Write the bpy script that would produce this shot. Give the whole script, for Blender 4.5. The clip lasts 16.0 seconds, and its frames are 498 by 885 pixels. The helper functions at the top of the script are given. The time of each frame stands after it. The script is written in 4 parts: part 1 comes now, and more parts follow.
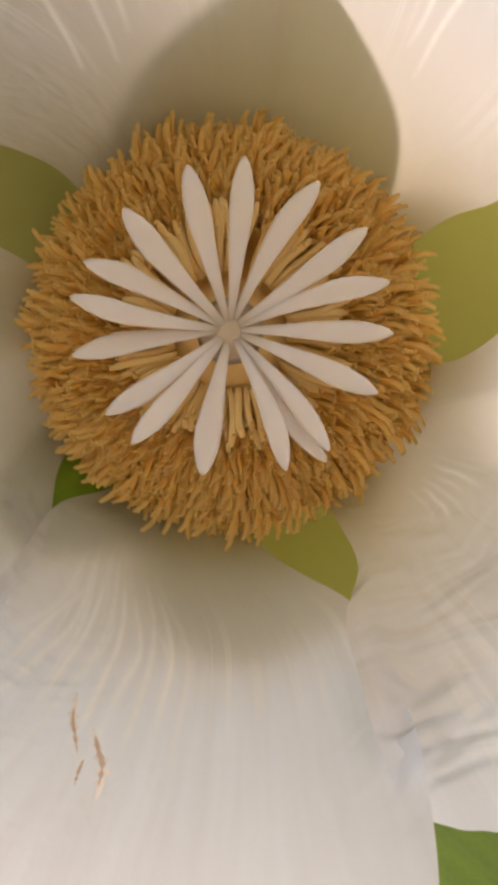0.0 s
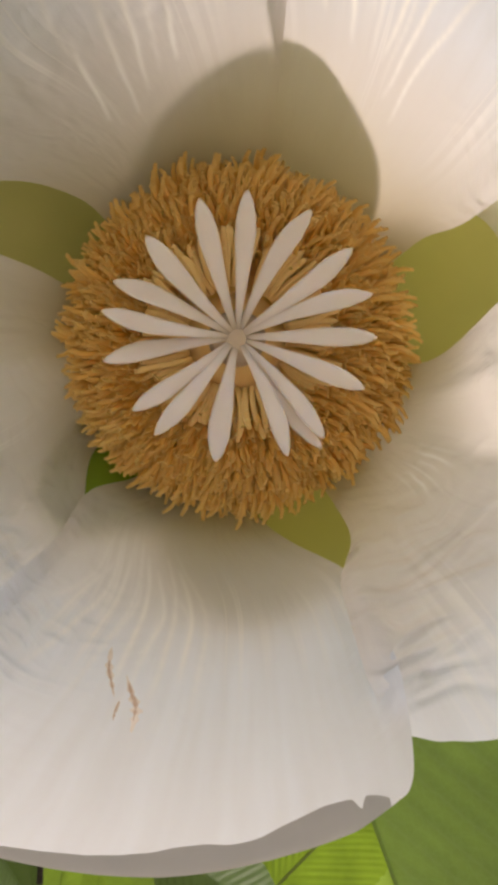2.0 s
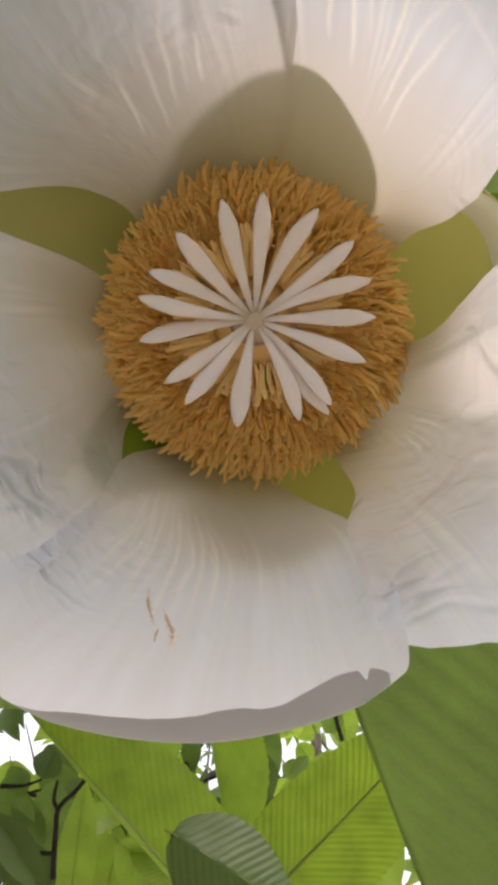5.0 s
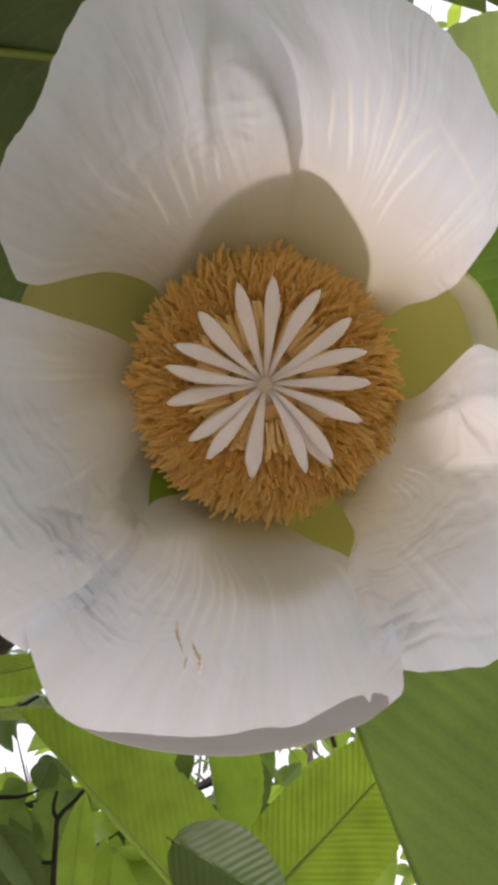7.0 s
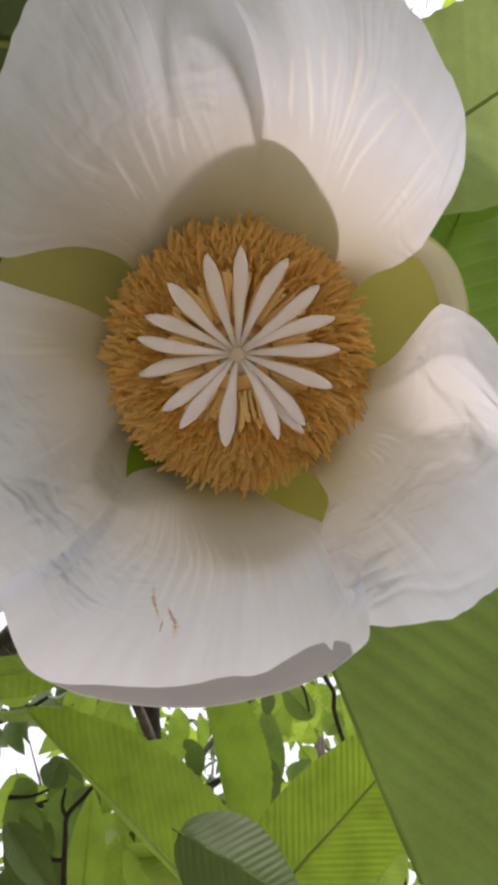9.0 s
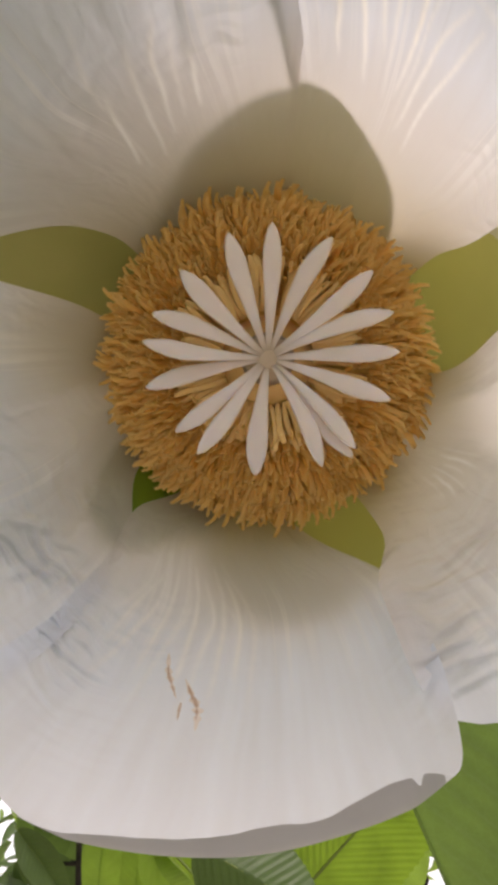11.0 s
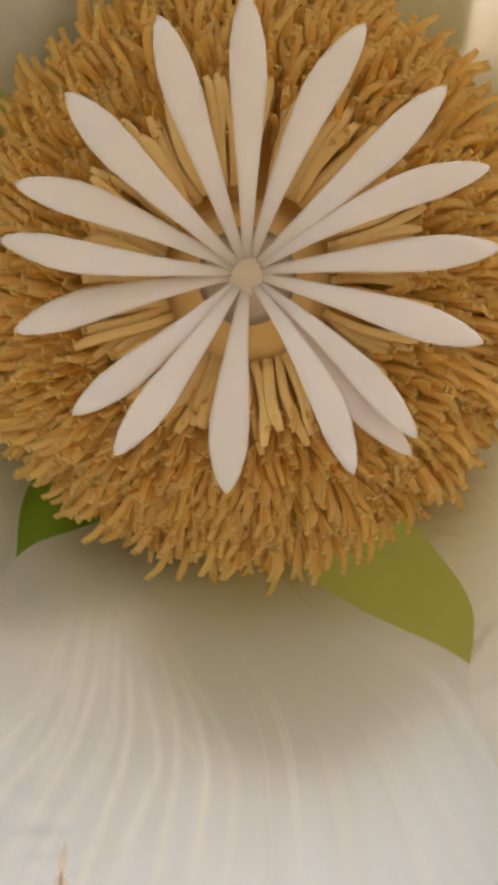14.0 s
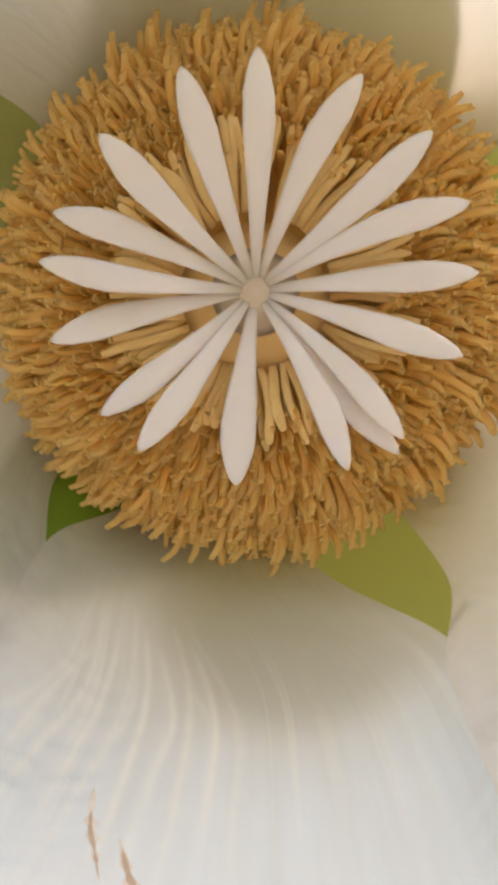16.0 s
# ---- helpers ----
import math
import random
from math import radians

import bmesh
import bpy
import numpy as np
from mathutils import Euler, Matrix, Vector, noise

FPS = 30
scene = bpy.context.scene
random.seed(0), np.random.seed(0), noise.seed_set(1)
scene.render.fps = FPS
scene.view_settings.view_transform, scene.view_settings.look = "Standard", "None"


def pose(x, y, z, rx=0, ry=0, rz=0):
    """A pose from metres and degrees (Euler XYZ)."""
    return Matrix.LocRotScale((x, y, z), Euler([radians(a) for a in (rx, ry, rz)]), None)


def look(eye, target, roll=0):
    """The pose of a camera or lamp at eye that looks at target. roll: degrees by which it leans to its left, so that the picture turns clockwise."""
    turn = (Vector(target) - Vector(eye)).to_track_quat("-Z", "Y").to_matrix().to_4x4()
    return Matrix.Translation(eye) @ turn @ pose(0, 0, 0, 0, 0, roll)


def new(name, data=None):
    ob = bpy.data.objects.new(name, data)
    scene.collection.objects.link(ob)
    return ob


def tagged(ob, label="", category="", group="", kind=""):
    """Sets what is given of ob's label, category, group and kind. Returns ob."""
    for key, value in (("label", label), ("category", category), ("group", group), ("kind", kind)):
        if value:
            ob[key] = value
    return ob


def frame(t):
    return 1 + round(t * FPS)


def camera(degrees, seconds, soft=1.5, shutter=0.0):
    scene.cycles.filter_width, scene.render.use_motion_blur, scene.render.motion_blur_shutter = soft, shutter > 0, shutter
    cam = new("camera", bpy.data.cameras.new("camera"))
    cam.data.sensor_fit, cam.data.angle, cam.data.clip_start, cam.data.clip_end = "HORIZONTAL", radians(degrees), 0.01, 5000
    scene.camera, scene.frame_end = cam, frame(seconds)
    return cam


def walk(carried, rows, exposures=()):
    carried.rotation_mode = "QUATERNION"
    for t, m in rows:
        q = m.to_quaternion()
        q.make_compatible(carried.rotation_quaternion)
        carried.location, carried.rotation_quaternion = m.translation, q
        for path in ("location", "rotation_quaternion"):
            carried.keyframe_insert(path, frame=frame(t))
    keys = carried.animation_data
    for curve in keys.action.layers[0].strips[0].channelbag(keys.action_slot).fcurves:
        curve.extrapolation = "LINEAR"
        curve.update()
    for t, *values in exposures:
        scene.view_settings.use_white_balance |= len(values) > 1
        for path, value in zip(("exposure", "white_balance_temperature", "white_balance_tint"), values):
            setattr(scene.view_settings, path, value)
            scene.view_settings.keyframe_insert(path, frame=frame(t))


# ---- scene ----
cam = camera(38.5, 16.0, soft=4.5)
# The camera looks up at a nodding flower; BASE carries the first camera's own frame (x right, y ahead, z up) into the world.
EYE, TILT = 1.7, 32.0
BASE = pose(0, 0, EYE, TILT)
ROWS = [
    (0.0, 0.0000, 0.0000, 0.0000, 90.00, 0.00, -0.00),
    (0.5, 0.0012, -0.0047, -0.0022, 90.28, 0.29, 0.16),
    (1.0, -0.0023, -0.0111, -0.0016, 90.74, 0.64, 0.14),
    (1.5, -0.0057, -0.0144, -0.0018, 91.10, 0.73, 0.40),
    (2.0, -0.0005, -0.0205, -0.0051, 91.27, 0.93, 0.32),
    (2.5, -0.0056, -0.0230, -0.0052, 91.18, 1.11, 0.63),
    (3.0, -0.0062, -0.0239, -0.0048, 91.32, 1.30, 0.46),
    (3.5, -0.0030, -0.0266, -0.0091, 91.56, 1.41, 0.62),
    (4.0, 0.0002, -0.0311, -0.0064, 91.61, 1.51, 0.73),
    (4.2, -0.0006, -0.0328, -0.0076, 91.88, 1.47, 0.84),
    (6.3, -0.0052, -0.0616, -0.0150, 92.11, 1.56, -0.25),
    (6.5, -0.0052, -0.0629, -0.0101, 92.21, 1.65, -0.32),
    (7.0, -0.0098, -0.0674, -0.0043, 92.45, 1.96, -0.35),
    (7.5, -0.0069, -0.0673, -0.0126, 92.66, 2.30, -0.31),
    (8.0, -0.0004, -0.0683, -0.0081, 92.62, 2.71, -0.11),
    (8.5, 0.0019, -0.0691, -0.0100, 92.58, 3.02, 0.08),
    (9.0, -0.0013, -0.0696, -0.0136, 92.58, 3.28, 0.22),
    (9.5, -0.0054, -0.0688, -0.0100, 92.41, 3.47, 0.40),
    (9.7, -0.0080, -0.0631, -0.0078, 92.34, 3.54, 0.47),
    (11.8, -0.0013, -0.0164, -0.0069, 90.83, 4.25, 1.66),
    (12.0, 0.0008, -0.0123, -0.0100, 91.72, 4.31, 1.88),
    (12.5, -0.0032, 0.0073, -0.0063, 90.65, 4.71, 1.62),
    (13.0, -0.0009, 0.0243, -0.0037, 89.84, 5.08, 1.50),
    (13.5, -0.0010, 0.0337, 0.0003, 89.88, 5.34, 1.25),
    (14.0, -0.0028, 0.0413, -0.0007, 90.36, 5.30, 1.51),
    (14.5, 0.0025, 0.0421, 0.0079, 89.93, 5.19, 2.11),
    (15.0, -0.0036, 0.0430, 0.0032, 89.94, 5.06, 1.53),
    (15.5, -0.0032, 0.0393, 0.0038, 90.23, 4.86, 1.58),
    (16.0, -0.0035, 0.0303, 0.0003, 89.62, 4.77, 1.41),
]
walk(cam, [(t, BASE @ pose(x, y, z, rx, ry, rz)) for t, x, y, z, rx, ry, rz in ROWS],
     [(0, 0.88, 7550, 24), (2, 0.78, 7400, 22), (4, 0.76, 7150, 22), (6.5, 0.56, 6850, 24), (9.5, 0.58, 6850, 24), (12, 0.78, 7250, 23), (13, 0.88, 7450, 23), (14, 1.08, 7250, 20), (15, 1.13, 7250, 19), (16, 1.27, 6800, 19)])

# ---- light: a bright sky with thin cloud over a wood ----
world = bpy.data.worlds.new("sky")
scene.world = world
world.use_nodes = True
wn, wl = world.node_tree.nodes, world.node_tree.links
sky = wn.new("ShaderNodeTexSky")
sky.sky_type, sky.sun_disc = "NISHITA", False
sky.sun_elevation, sky.sun_rotation = radians(54), radians(228)
sky.dust_density, sky.ozone_density = 3.0, 1.0
wn["Background"].inputs["Strength"].default_value = 0.15
veil = wn.new("ShaderNodeMixRGB")  # thin even cloud over the blue
veil.inputs["Fac"].default_value, veil.inputs["Color2"].default_value = 0.55, (8.5, 8.8, 9.2, 1)
wl.new(sky.outputs["Color"], veil.inputs["Color1"])
wl.new(veil.outputs[0], wn["Background"].inputs["Color"])
sun = new("sun", bpy.data.lights.new("sun", "SUN"))
sun.data.energy, sun.data.angle, sun.data.color = 2.5, radians(45), (1.0, 0.95, 0.88)
sun.matrix_world = look((0, 0, 20), (-9.0, 8.4, 3.0))


# ---- helpers for meshes and materials ----
def smoothed(points, n):
    """n points evenly along a smooth curve through the given ones."""
    p = np.array(points, float)
    p = np.vstack([2 * p[0] - p[1], p, 2 * p[-1] - p[-2]])
    out = []
    for i in range(1, len(p) - 2):
        for t in np.linspace(0, 1, 24, endpoint=False):
            a, b, c, d = p[i - 1], p[i], p[i + 1], p[i + 2]
            out.append(0.5 * (2 * b + (c - a) * t + (2 * a - 5 * b + 4 * c - d) * t * t + (3 * b - a - 3 * c + d) * t ** 3))
    out = np.array(out + [p[-2]])
    s = np.r_[0, np.cumsum(np.linalg.norm(np.diff(out, axis=0), axis=1))]
    at = np.linspace(0, s[-1], n)
    return np.stack([np.interp(at, s, out[:, k]) for k in range(out.shape[1])], 1)


def mesh(name, verts, faces, mat, uvs=None, smooth=True):
    me = bpy.data.meshes.new(name)
    me.from_pydata([tuple(map(float, v)) for v in verts], [], faces)
    if uvs is not None:
        layer = me.uv_layers.new(name="uv")
        for loop in me.loops:
            layer.data[loop.index].uv = uvs[loop.vertex_index]
    if smooth:
        me.polygons.foreach_set("use_smooth", [True] * len(me.polygons))
    me.materials.append(mat)
    me.update()
    return me


def part(name, me, parent, label="", m=None):
    ob = new(name, me)
    ob.parent = parent
    if m is not None:
        ob.matrix_local = m
    return tagged(ob, label)


def grid_faces(nu, nv, start=0):
    return [(start + i * nv + j, start + i * nv + j + 1, start + (i + 1) * nv + j + 1, start + (i + 1) * nv + j)
            for i in range(nu - 1) for j in range(nv - 1)]


def tube(path, radii, sides=6, flat=1.0, side=None, groove=0.0):
    """Verts and faces of a closed tube along a path; flat squeezes it across its side vector, groove hollows its two broad faces."""
    path = np.array(path, float)
    n = len(path)
    tan = np.gradient(path, axis=0)
    tan /= np.linalg.norm(tan, axis=1)[:, None] + 1e-12
    ref = np.array(side if side is not None else (0.13, 0.21, 0.97), float)
    verts, faces = [], []
    for i in range(n):
        a = np.cross(tan[i], ref)
        a /= np.linalg.norm(a) + 1e-12
        b = np.cross(a, tan[i])
        for k in range(sides):
            w = 2 * math.pi * k / sides
            verts.append(path[i] + radii[i] * (math.cos(w) * a + flat * (1 - groove * abs(math.sin(w)) ** 6) * math.sin(w) * b))
    for i in range(n - 1):
        for k in range(sides):
            faces.append((i * sides + k, i * sides + (k + 1) % sides, (i + 1) * sides + (k + 1) % sides, (i + 1) * sides + k))
    faces.append(tuple(range(sides))[::-1])
    faces.append(tuple((n - 1) * sides + k for k in range(sides)))
    return verts, faces


class Nodes:
    """A small builder for one node material."""

    def __init__(self, name):
        self.mat = bpy.data.materials.new(name)
        self.mat.use_nodes = True
        self.tree = self.mat.node_tree
        self.tree.nodes.clear()
        self.out = self.tree.nodes.new("ShaderNodeOutputMaterial")

    def add(self, kind, **inputs):
        node = self.tree.nodes.new(kind)
        for key, value in inputs.items():
            self.set(node, key.replace("_", " "), value)
        return node

    def set(self, node, key, value):
        socket = node.inputs[key]
        if isinstance(value, bpy.types.NodeSocket):
            self.tree.links.new(value, socket)
        else:
            socket.default_value = (*value, 1) if socket.type == "RGBA" and len(value) == 3 else value

    def coords(self, kind, scale):
        tc = self.add("ShaderNodeTexCoord")
        mp = self.add("ShaderNodeMapping", Vector=tc.outputs[kind], Scale=scale)
        return mp.outputs[0]

    def noise(self, vec, scale, detail=3.0, rough=0.55):
        return self.add("ShaderNodeTexNoise", Vector=vec, Scale=scale, Detail=detail, Roughness=rough).outputs["Fac"]

    def ramp(self, fac, *stops):
        node = self.add("ShaderNodeValToRGB", Fac=fac)
        el = node.color_ramp.elements
        while len(el) < len(stops):
            el.new(0.5)
        for e, (pos, col) in zip(el, stops):
            e.position, e.color = pos, (*col, 1)
        return node.outputs["Color"]

    def mix(self, fac, a, b, blend="MIX"):
        node = self.add("ShaderNodeMixRGB", Fac=fac)
        node.blend_type = blend
        for key, v in (("Color1", a), ("Color2", b)):
            self.set(node, key, v if isinstance(v, bpy.types.NodeSocket) else (*v, 1))
        return node.outputs[0]

    def bump(self, height, strength, distance, over=None):
        node = self.add("ShaderNodeBump", Height=height, Strength=strength, Distance=distance)
        if over is not None:
            self.set(node, "Normal", over)
        return node.outputs[0]

    def thin(self, color, through_color, share, rough=0.55, normal=None, spec=0.3):
        """A thin leaf or petal: gloss and diffuse on its face, and light let through."""
        p = self.add("ShaderNodeBsdfPrincipled", Base_Color=color, Roughness=rough)
        p.inputs["Specular IOR Level"].default_value = spec
        t = self.add("ShaderNodeBsdfTranslucent", Color=through_color)
        if normal is not None:
            self.set(p, "Normal", normal)
            self.set(t, "Normal", normal)
        m = self.add("ShaderNodeMixShader", Fac=share)
        self.tree.links.new(p.outputs[0], m.inputs[1])
        self.tree.links.new(t.outputs[0], m.inputs[2])
        self.tree.links.new(m.outputs[0], self.out.inputs["Surface"])
        return self.mat

    def solid(self, color, rough=0.6, normal=None, spec=0.3, sss=0.0, radius=(0.004, 0.003, 0.002)):
        p = self.add("ShaderNodeBsdfPrincipled", Base_Color=color, Roughness=rough)
        p.inputs["Specular IOR Level"].default_value = spec
        if normal is not None:
            self.set(p, "Normal", normal)
        if sss:
            p.inputs["Subsurface Weight"].default_value = sss
            p.inputs["Subsurface Radius"].default_value = radius
            p.inputs["Subsurface Scale"].default_value = 1.0
        self.tree.links.new(p.outputs[0], self.out.inputs["Surface"])
        return self.mat


# ---- materials ----
def petal_material():
    n = Nodes("petal_white")
    uv = n.coords("UV", (1, 1, 1))
    streak = n.noise(n.coords("UV", (1.4, 18, 1)), 1.0, 2.0)
    fine = n.noise(n.coords("UV", (9, 150, 1)), 1.0, 3.0)
    blot = n.noise(uv, 5.0, 3.0)
    # pale veins that run out along the petal, strongest beyond its middle
    vein = n.noise(n.coords("UV", (0.5, 21, 1)), 1.0, 1.0)
    vein = n.ramp(vein, (0.445, (0, 0, 0)), (0.49, (1, 1, 1)), (0.51, (1, 1, 1)), (0.555, (0, 0, 0)))
    some = n.noise(n.coords("UV", (1.2, 3.5, 1)), 1.0, 1.0)
    vein = n.mix(n.ramp(some, (0.42, (0, 0, 0)), (0.57, (0.65, 0.65, 0.65))), (0, 0, 0), vein)
    silk = n.noise(n.coords("UV", (26, 60, 1)), 1.0, 5.0, 0.65)
    along = n.add("ShaderNodeSeparateXYZ", Vector=uv).outputs["X"]
    vein = n.mix(n.ramp(n.mix(0.5, (0, 0, 0), along), (0.28, (0, 0, 0)), (0.37, (1, 1, 1)), (0.44, (0.5, 0.5, 0.5)), (0.52, (0, 0, 0))), (0, 0, 0), vein)
    col = n.ramp(streak, (0.30, (0.77, 0.80, 0.86)), (0.62, (0.80, 0.85, 0.93)))
    col = n.mix(n.ramp(blot, (0.35, (0, 0, 0)), (0.75, (0.25, 0.25, 0.25))), col, (0.79, 0.79, 0.82))
    thr = n.ramp(streak, (0.30, (0.735, 0.77, 0.835)), (0.64, (0.78, 0.83, 0.92)))
    drawn = n.add("ShaderNodeUVMap")
    drawn.uv_map = "veins"
    drawn = n.add("ShaderNodeSeparateXYZ", Vector=drawn.outputs[0]).outputs["X"]
    vein = n.mix(1.0, n.mix(0.6, (0, 0, 0), vein), drawn, "LIGHTEN")
    # patches of fine crinkles, as in thin crumpled cloth
    fold = n.add("ShaderNodeTexNoise", Vector=n.coords("UV", (9, 13, 1)), Scale=1.0, Detail=1.0, Distortion=0.5)
    fold = n.ramp(fold.outputs["Fac"], (0.30, (0, 0, 0)), (0.50, (1, 1, 1)), (0.70, (0, 0, 0)))
    patch = n.ramp(n.noise(n.coords("UV", (2.2, 3.0, 1)), 1.0, 2.0), (0.42, (0, 0, 0)), (0.66, (1, 1, 1)))
    crinkle = n.mix(patch, (0, 0, 0), fold)
    # tan base pigment, deepened to paint in the shade of the cup
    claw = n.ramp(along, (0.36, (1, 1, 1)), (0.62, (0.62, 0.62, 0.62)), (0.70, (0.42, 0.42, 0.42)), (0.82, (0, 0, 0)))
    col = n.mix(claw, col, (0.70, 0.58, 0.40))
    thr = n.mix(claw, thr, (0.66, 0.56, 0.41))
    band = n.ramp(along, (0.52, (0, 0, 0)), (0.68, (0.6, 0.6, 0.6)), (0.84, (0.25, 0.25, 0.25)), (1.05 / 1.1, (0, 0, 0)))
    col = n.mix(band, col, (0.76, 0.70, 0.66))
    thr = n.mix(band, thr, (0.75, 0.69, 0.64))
    col = n.mix(vein, col, (0.93, 0.89, 0.84))
    thr = n.mix(vein, thr, (0.99, 0.96, 0.92))
    h = n.add("ShaderNodeMath")
    h.operation = "ADD"
    n.set(h, 0, n.mix(0.5, silk, vein))
    mul = n.add("ShaderNodeMath")
    mul.operation = "MULTIPLY"
    n.set(mul, 0, fine)
    n.set(mul, 1, 0.03)
    n.set(h, 1, mul.outputs[0])
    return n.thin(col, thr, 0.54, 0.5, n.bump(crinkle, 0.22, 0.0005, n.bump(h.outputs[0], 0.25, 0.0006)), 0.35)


def leaf_material(name, top, under, share=0.45, rough=0.45, vein=0.3, groove=0.76):
    n = Nodes(name)
    obj = n.coords("Object", (1, 1, 1))
    blot = n.noise(obj, 22.0, 4.0)
    fine = n.noise(obj, 420.0, 3.0)
    net = n.add("ShaderNodeTexVoronoi", Vector=obj, Scale=330.0)
    net.feature = "DISTANCE_TO_EDGE"
    mesh_lines = n.ramp(net.outputs["Distance"], (0.0, (1, 1, 1)), (0.12, (0, 0, 0)))
    ph = n.add("ShaderNodeSeparateXYZ", Vector=n.coords("UV", (1, 1, 1))).outputs["X"]
    saw = n.add("ShaderNodeMath")
    saw.operation = "PINGPONG"
    n.set(saw, 0, ph)
    n.set(saw, 1, 0.5)
    line = n.ramp(saw.outputs[0], (0.0, (vein, vein, vein)), (0.10, (0, 0, 0)))
    band = n.ramp(saw.outputs[0], (0.0, (groove, groove, groove)), (0.45, (1, 1, 1)))  # pleat shading put into the let-through colour: darker along the grooves
    rnd = n.add("ShaderNodeObjectInfo").outputs["Random"]
    col = n.mix(blot, tuple(0.72 * c for c in top), tuple(min(1, 1.28 * c) for c in top))
    col = n.mix(n.ramp(rnd, (0.0, (0, 0, 0)), (1.0, (0.35, 0.35, 0.35))), col, (top[0] * 1.5, top[1] * 1.2, top[2]))
    col = n.mix(n.mix(0.4, (0, 0, 0), mesh_lines), col, tuple(min(1, 1.45 * c) for c in top))
    col = n.mix(line, col, (top[0] * 2.0, top[1] * 1.7, top[2] * 2.2))
    band = n.mix(n.ramp(n.noise(obj, 14.0, 2.0), (0.35, (0, 0, 0)), (0.7, (0.8, 0.8, 0.8))), band, (0.95, 0.95, 0.95))
    thr = n.mix(1.0, n.mix(n.ramp(blot, (0.25, (0, 0, 0)), (0.75, (1, 1, 1))), tuple(0.6 * c for c in under), under), band, "MULTIPLY")
    return n.thin(col, thr, share, rough, n.bump(fine, 0.3, 0.0006), 0.4)


PETAL = petal_material()
n = Nodes("style_cream")
sx = n.add("ShaderNodeSeparateXYZ", Vector=n.coords("Object", (100, 100, 100))).outputs["X"]
STYLE = n.solid(n.mix(n.ramp(sx, (0.18, (1, 1, 1)), (0.42, (0.4, 0.4, 0.4)), (0.85, (0, 0, 0))), n.mix(n.noise(n.coords("Object", (1, 1, 1)), 300.0), (0.835, 0.725, 0.695), (0.875, 0.775, 0.75)), (0.64, 0.50, 0.38)), 0.5, None, 0.3, 0.6)
n = Nodes("stamen_yellow")
isl = n.add("ShaderNodeNewGeometry").outputs["Random Per Island"]
tone = n.add("ShaderNodeMath")
tone.operation = "FRACT"
tsum = n.add("ShaderNodeMath")
tsum.operation = "ADD"
n.set(tsum, 0, isl)
n.set(tsum, 1, n.add("ShaderNodeObjectInfo").outputs["Random"])
n.set(tone, 0, tsum.outputs[0])
yellow = n.ramp(tone.outputs[0], (0.0, (0.985, 0.56, 0.13)), (0.5, (0.99, 0.62, 0.18)), (1.0, (0.99, 0.70, 0.26)))
up = n.add("ShaderNodeSeparateXYZ", Vector=n.coords("UV", (1, 1, 1))).outputs["X"]
pale = n.ramp(up, (0.5, (0, 0, 0)), (0.85, (0.45, 0.45, 0.45)), (1.0, (0.8, 0.8, 0.8)))
STAMEN = n.thin(n.mix(pale, yellow, (0.99, 0.82, 0.40)), n.mix(pale, (0.99, 0.75, 0.24), (0.99, 0.82, 0.40)), 0.60, 0.5, None, 0.25)
n = Nodes("stamen_straw")
STRAW = n.solid(n.mix(n.noise(n.coords("Object", (400, 60, 400)), 1.0), (0.97, 0.58, 0.20), (0.985, 0.72, 0.34)), 0.55, None, 0.3, 0.2, (0.003, 0.002, 0.001))
n = Nodes("receptacle_tan")
CORE = n.solid(n.mix(n.noise(n.coords("Object", (1, 1, 1)), 600.0), (0.62, 0.48, 0.36), (0.69, 0.55, 0.43)), 0.7, None, 0.2, 0.4)
n = Nodes("sepal_green")
nz = n.noise(n.coords("Object", (1, 1, 1)), 90.0)
SEPAL = n.thin(n.mix(nz, (0.39, 0.38, 0.13), (0.52, 0.47, 0.19)), (0.68, 0.68, 0.31), 0.47, 0.5, n.bump(nz, 0.2, 0.001), 0.3)
n = Nodes("sepal_olive")
OLIVE_SEPAL = n.thin(n.mix(n.noise(n.coords("Object", (1, 1, 1)), 90.0), (0.24, 0.26, 0.05), (0.34, 0.33, 0.09)), (0.80, 0.76, 0.36), 0.58, 0.5, None, 0.3)
n = Nodes("sepal_dark")
DARK_SEPAL = n.thin(n.mix(n.noise(n.coords("Object", (1, 1, 1)), 90.0), (0.22, 0.36, 0.03), (0.30, 0.43, 0.05)), (0.24, 0.38, 0.04), 0.22, 0.5, None, 0.3)
n = Nodes("sepal_pale")
BACK_SEPAL = n.thin(n.mix(n.noise(n.coords("Object", (1, 1, 1)), 90.0), (0.40, 0.40, 0.22), (0.52, 0.50, 0.30)), (0.76, 0.77, 0.60), 0.6, 0.5, None, 0.3)
n = Nodes("sepal_margin")
MARGIN = n.solid((0.72, 0.72, 0.52, 1), 0.5, None, 0.3, 0.3)
# leaf greens carry the light: BRIGHT and YOUNG as if sunlit, DARK as if shaded
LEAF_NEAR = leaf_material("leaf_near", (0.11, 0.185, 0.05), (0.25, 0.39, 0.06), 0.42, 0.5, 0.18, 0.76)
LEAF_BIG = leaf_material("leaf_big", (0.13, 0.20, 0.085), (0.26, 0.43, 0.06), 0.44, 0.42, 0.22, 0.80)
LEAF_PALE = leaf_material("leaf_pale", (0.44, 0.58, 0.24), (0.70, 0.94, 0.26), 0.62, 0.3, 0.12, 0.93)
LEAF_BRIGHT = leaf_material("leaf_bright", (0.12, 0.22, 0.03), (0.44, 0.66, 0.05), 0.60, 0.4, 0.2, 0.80)
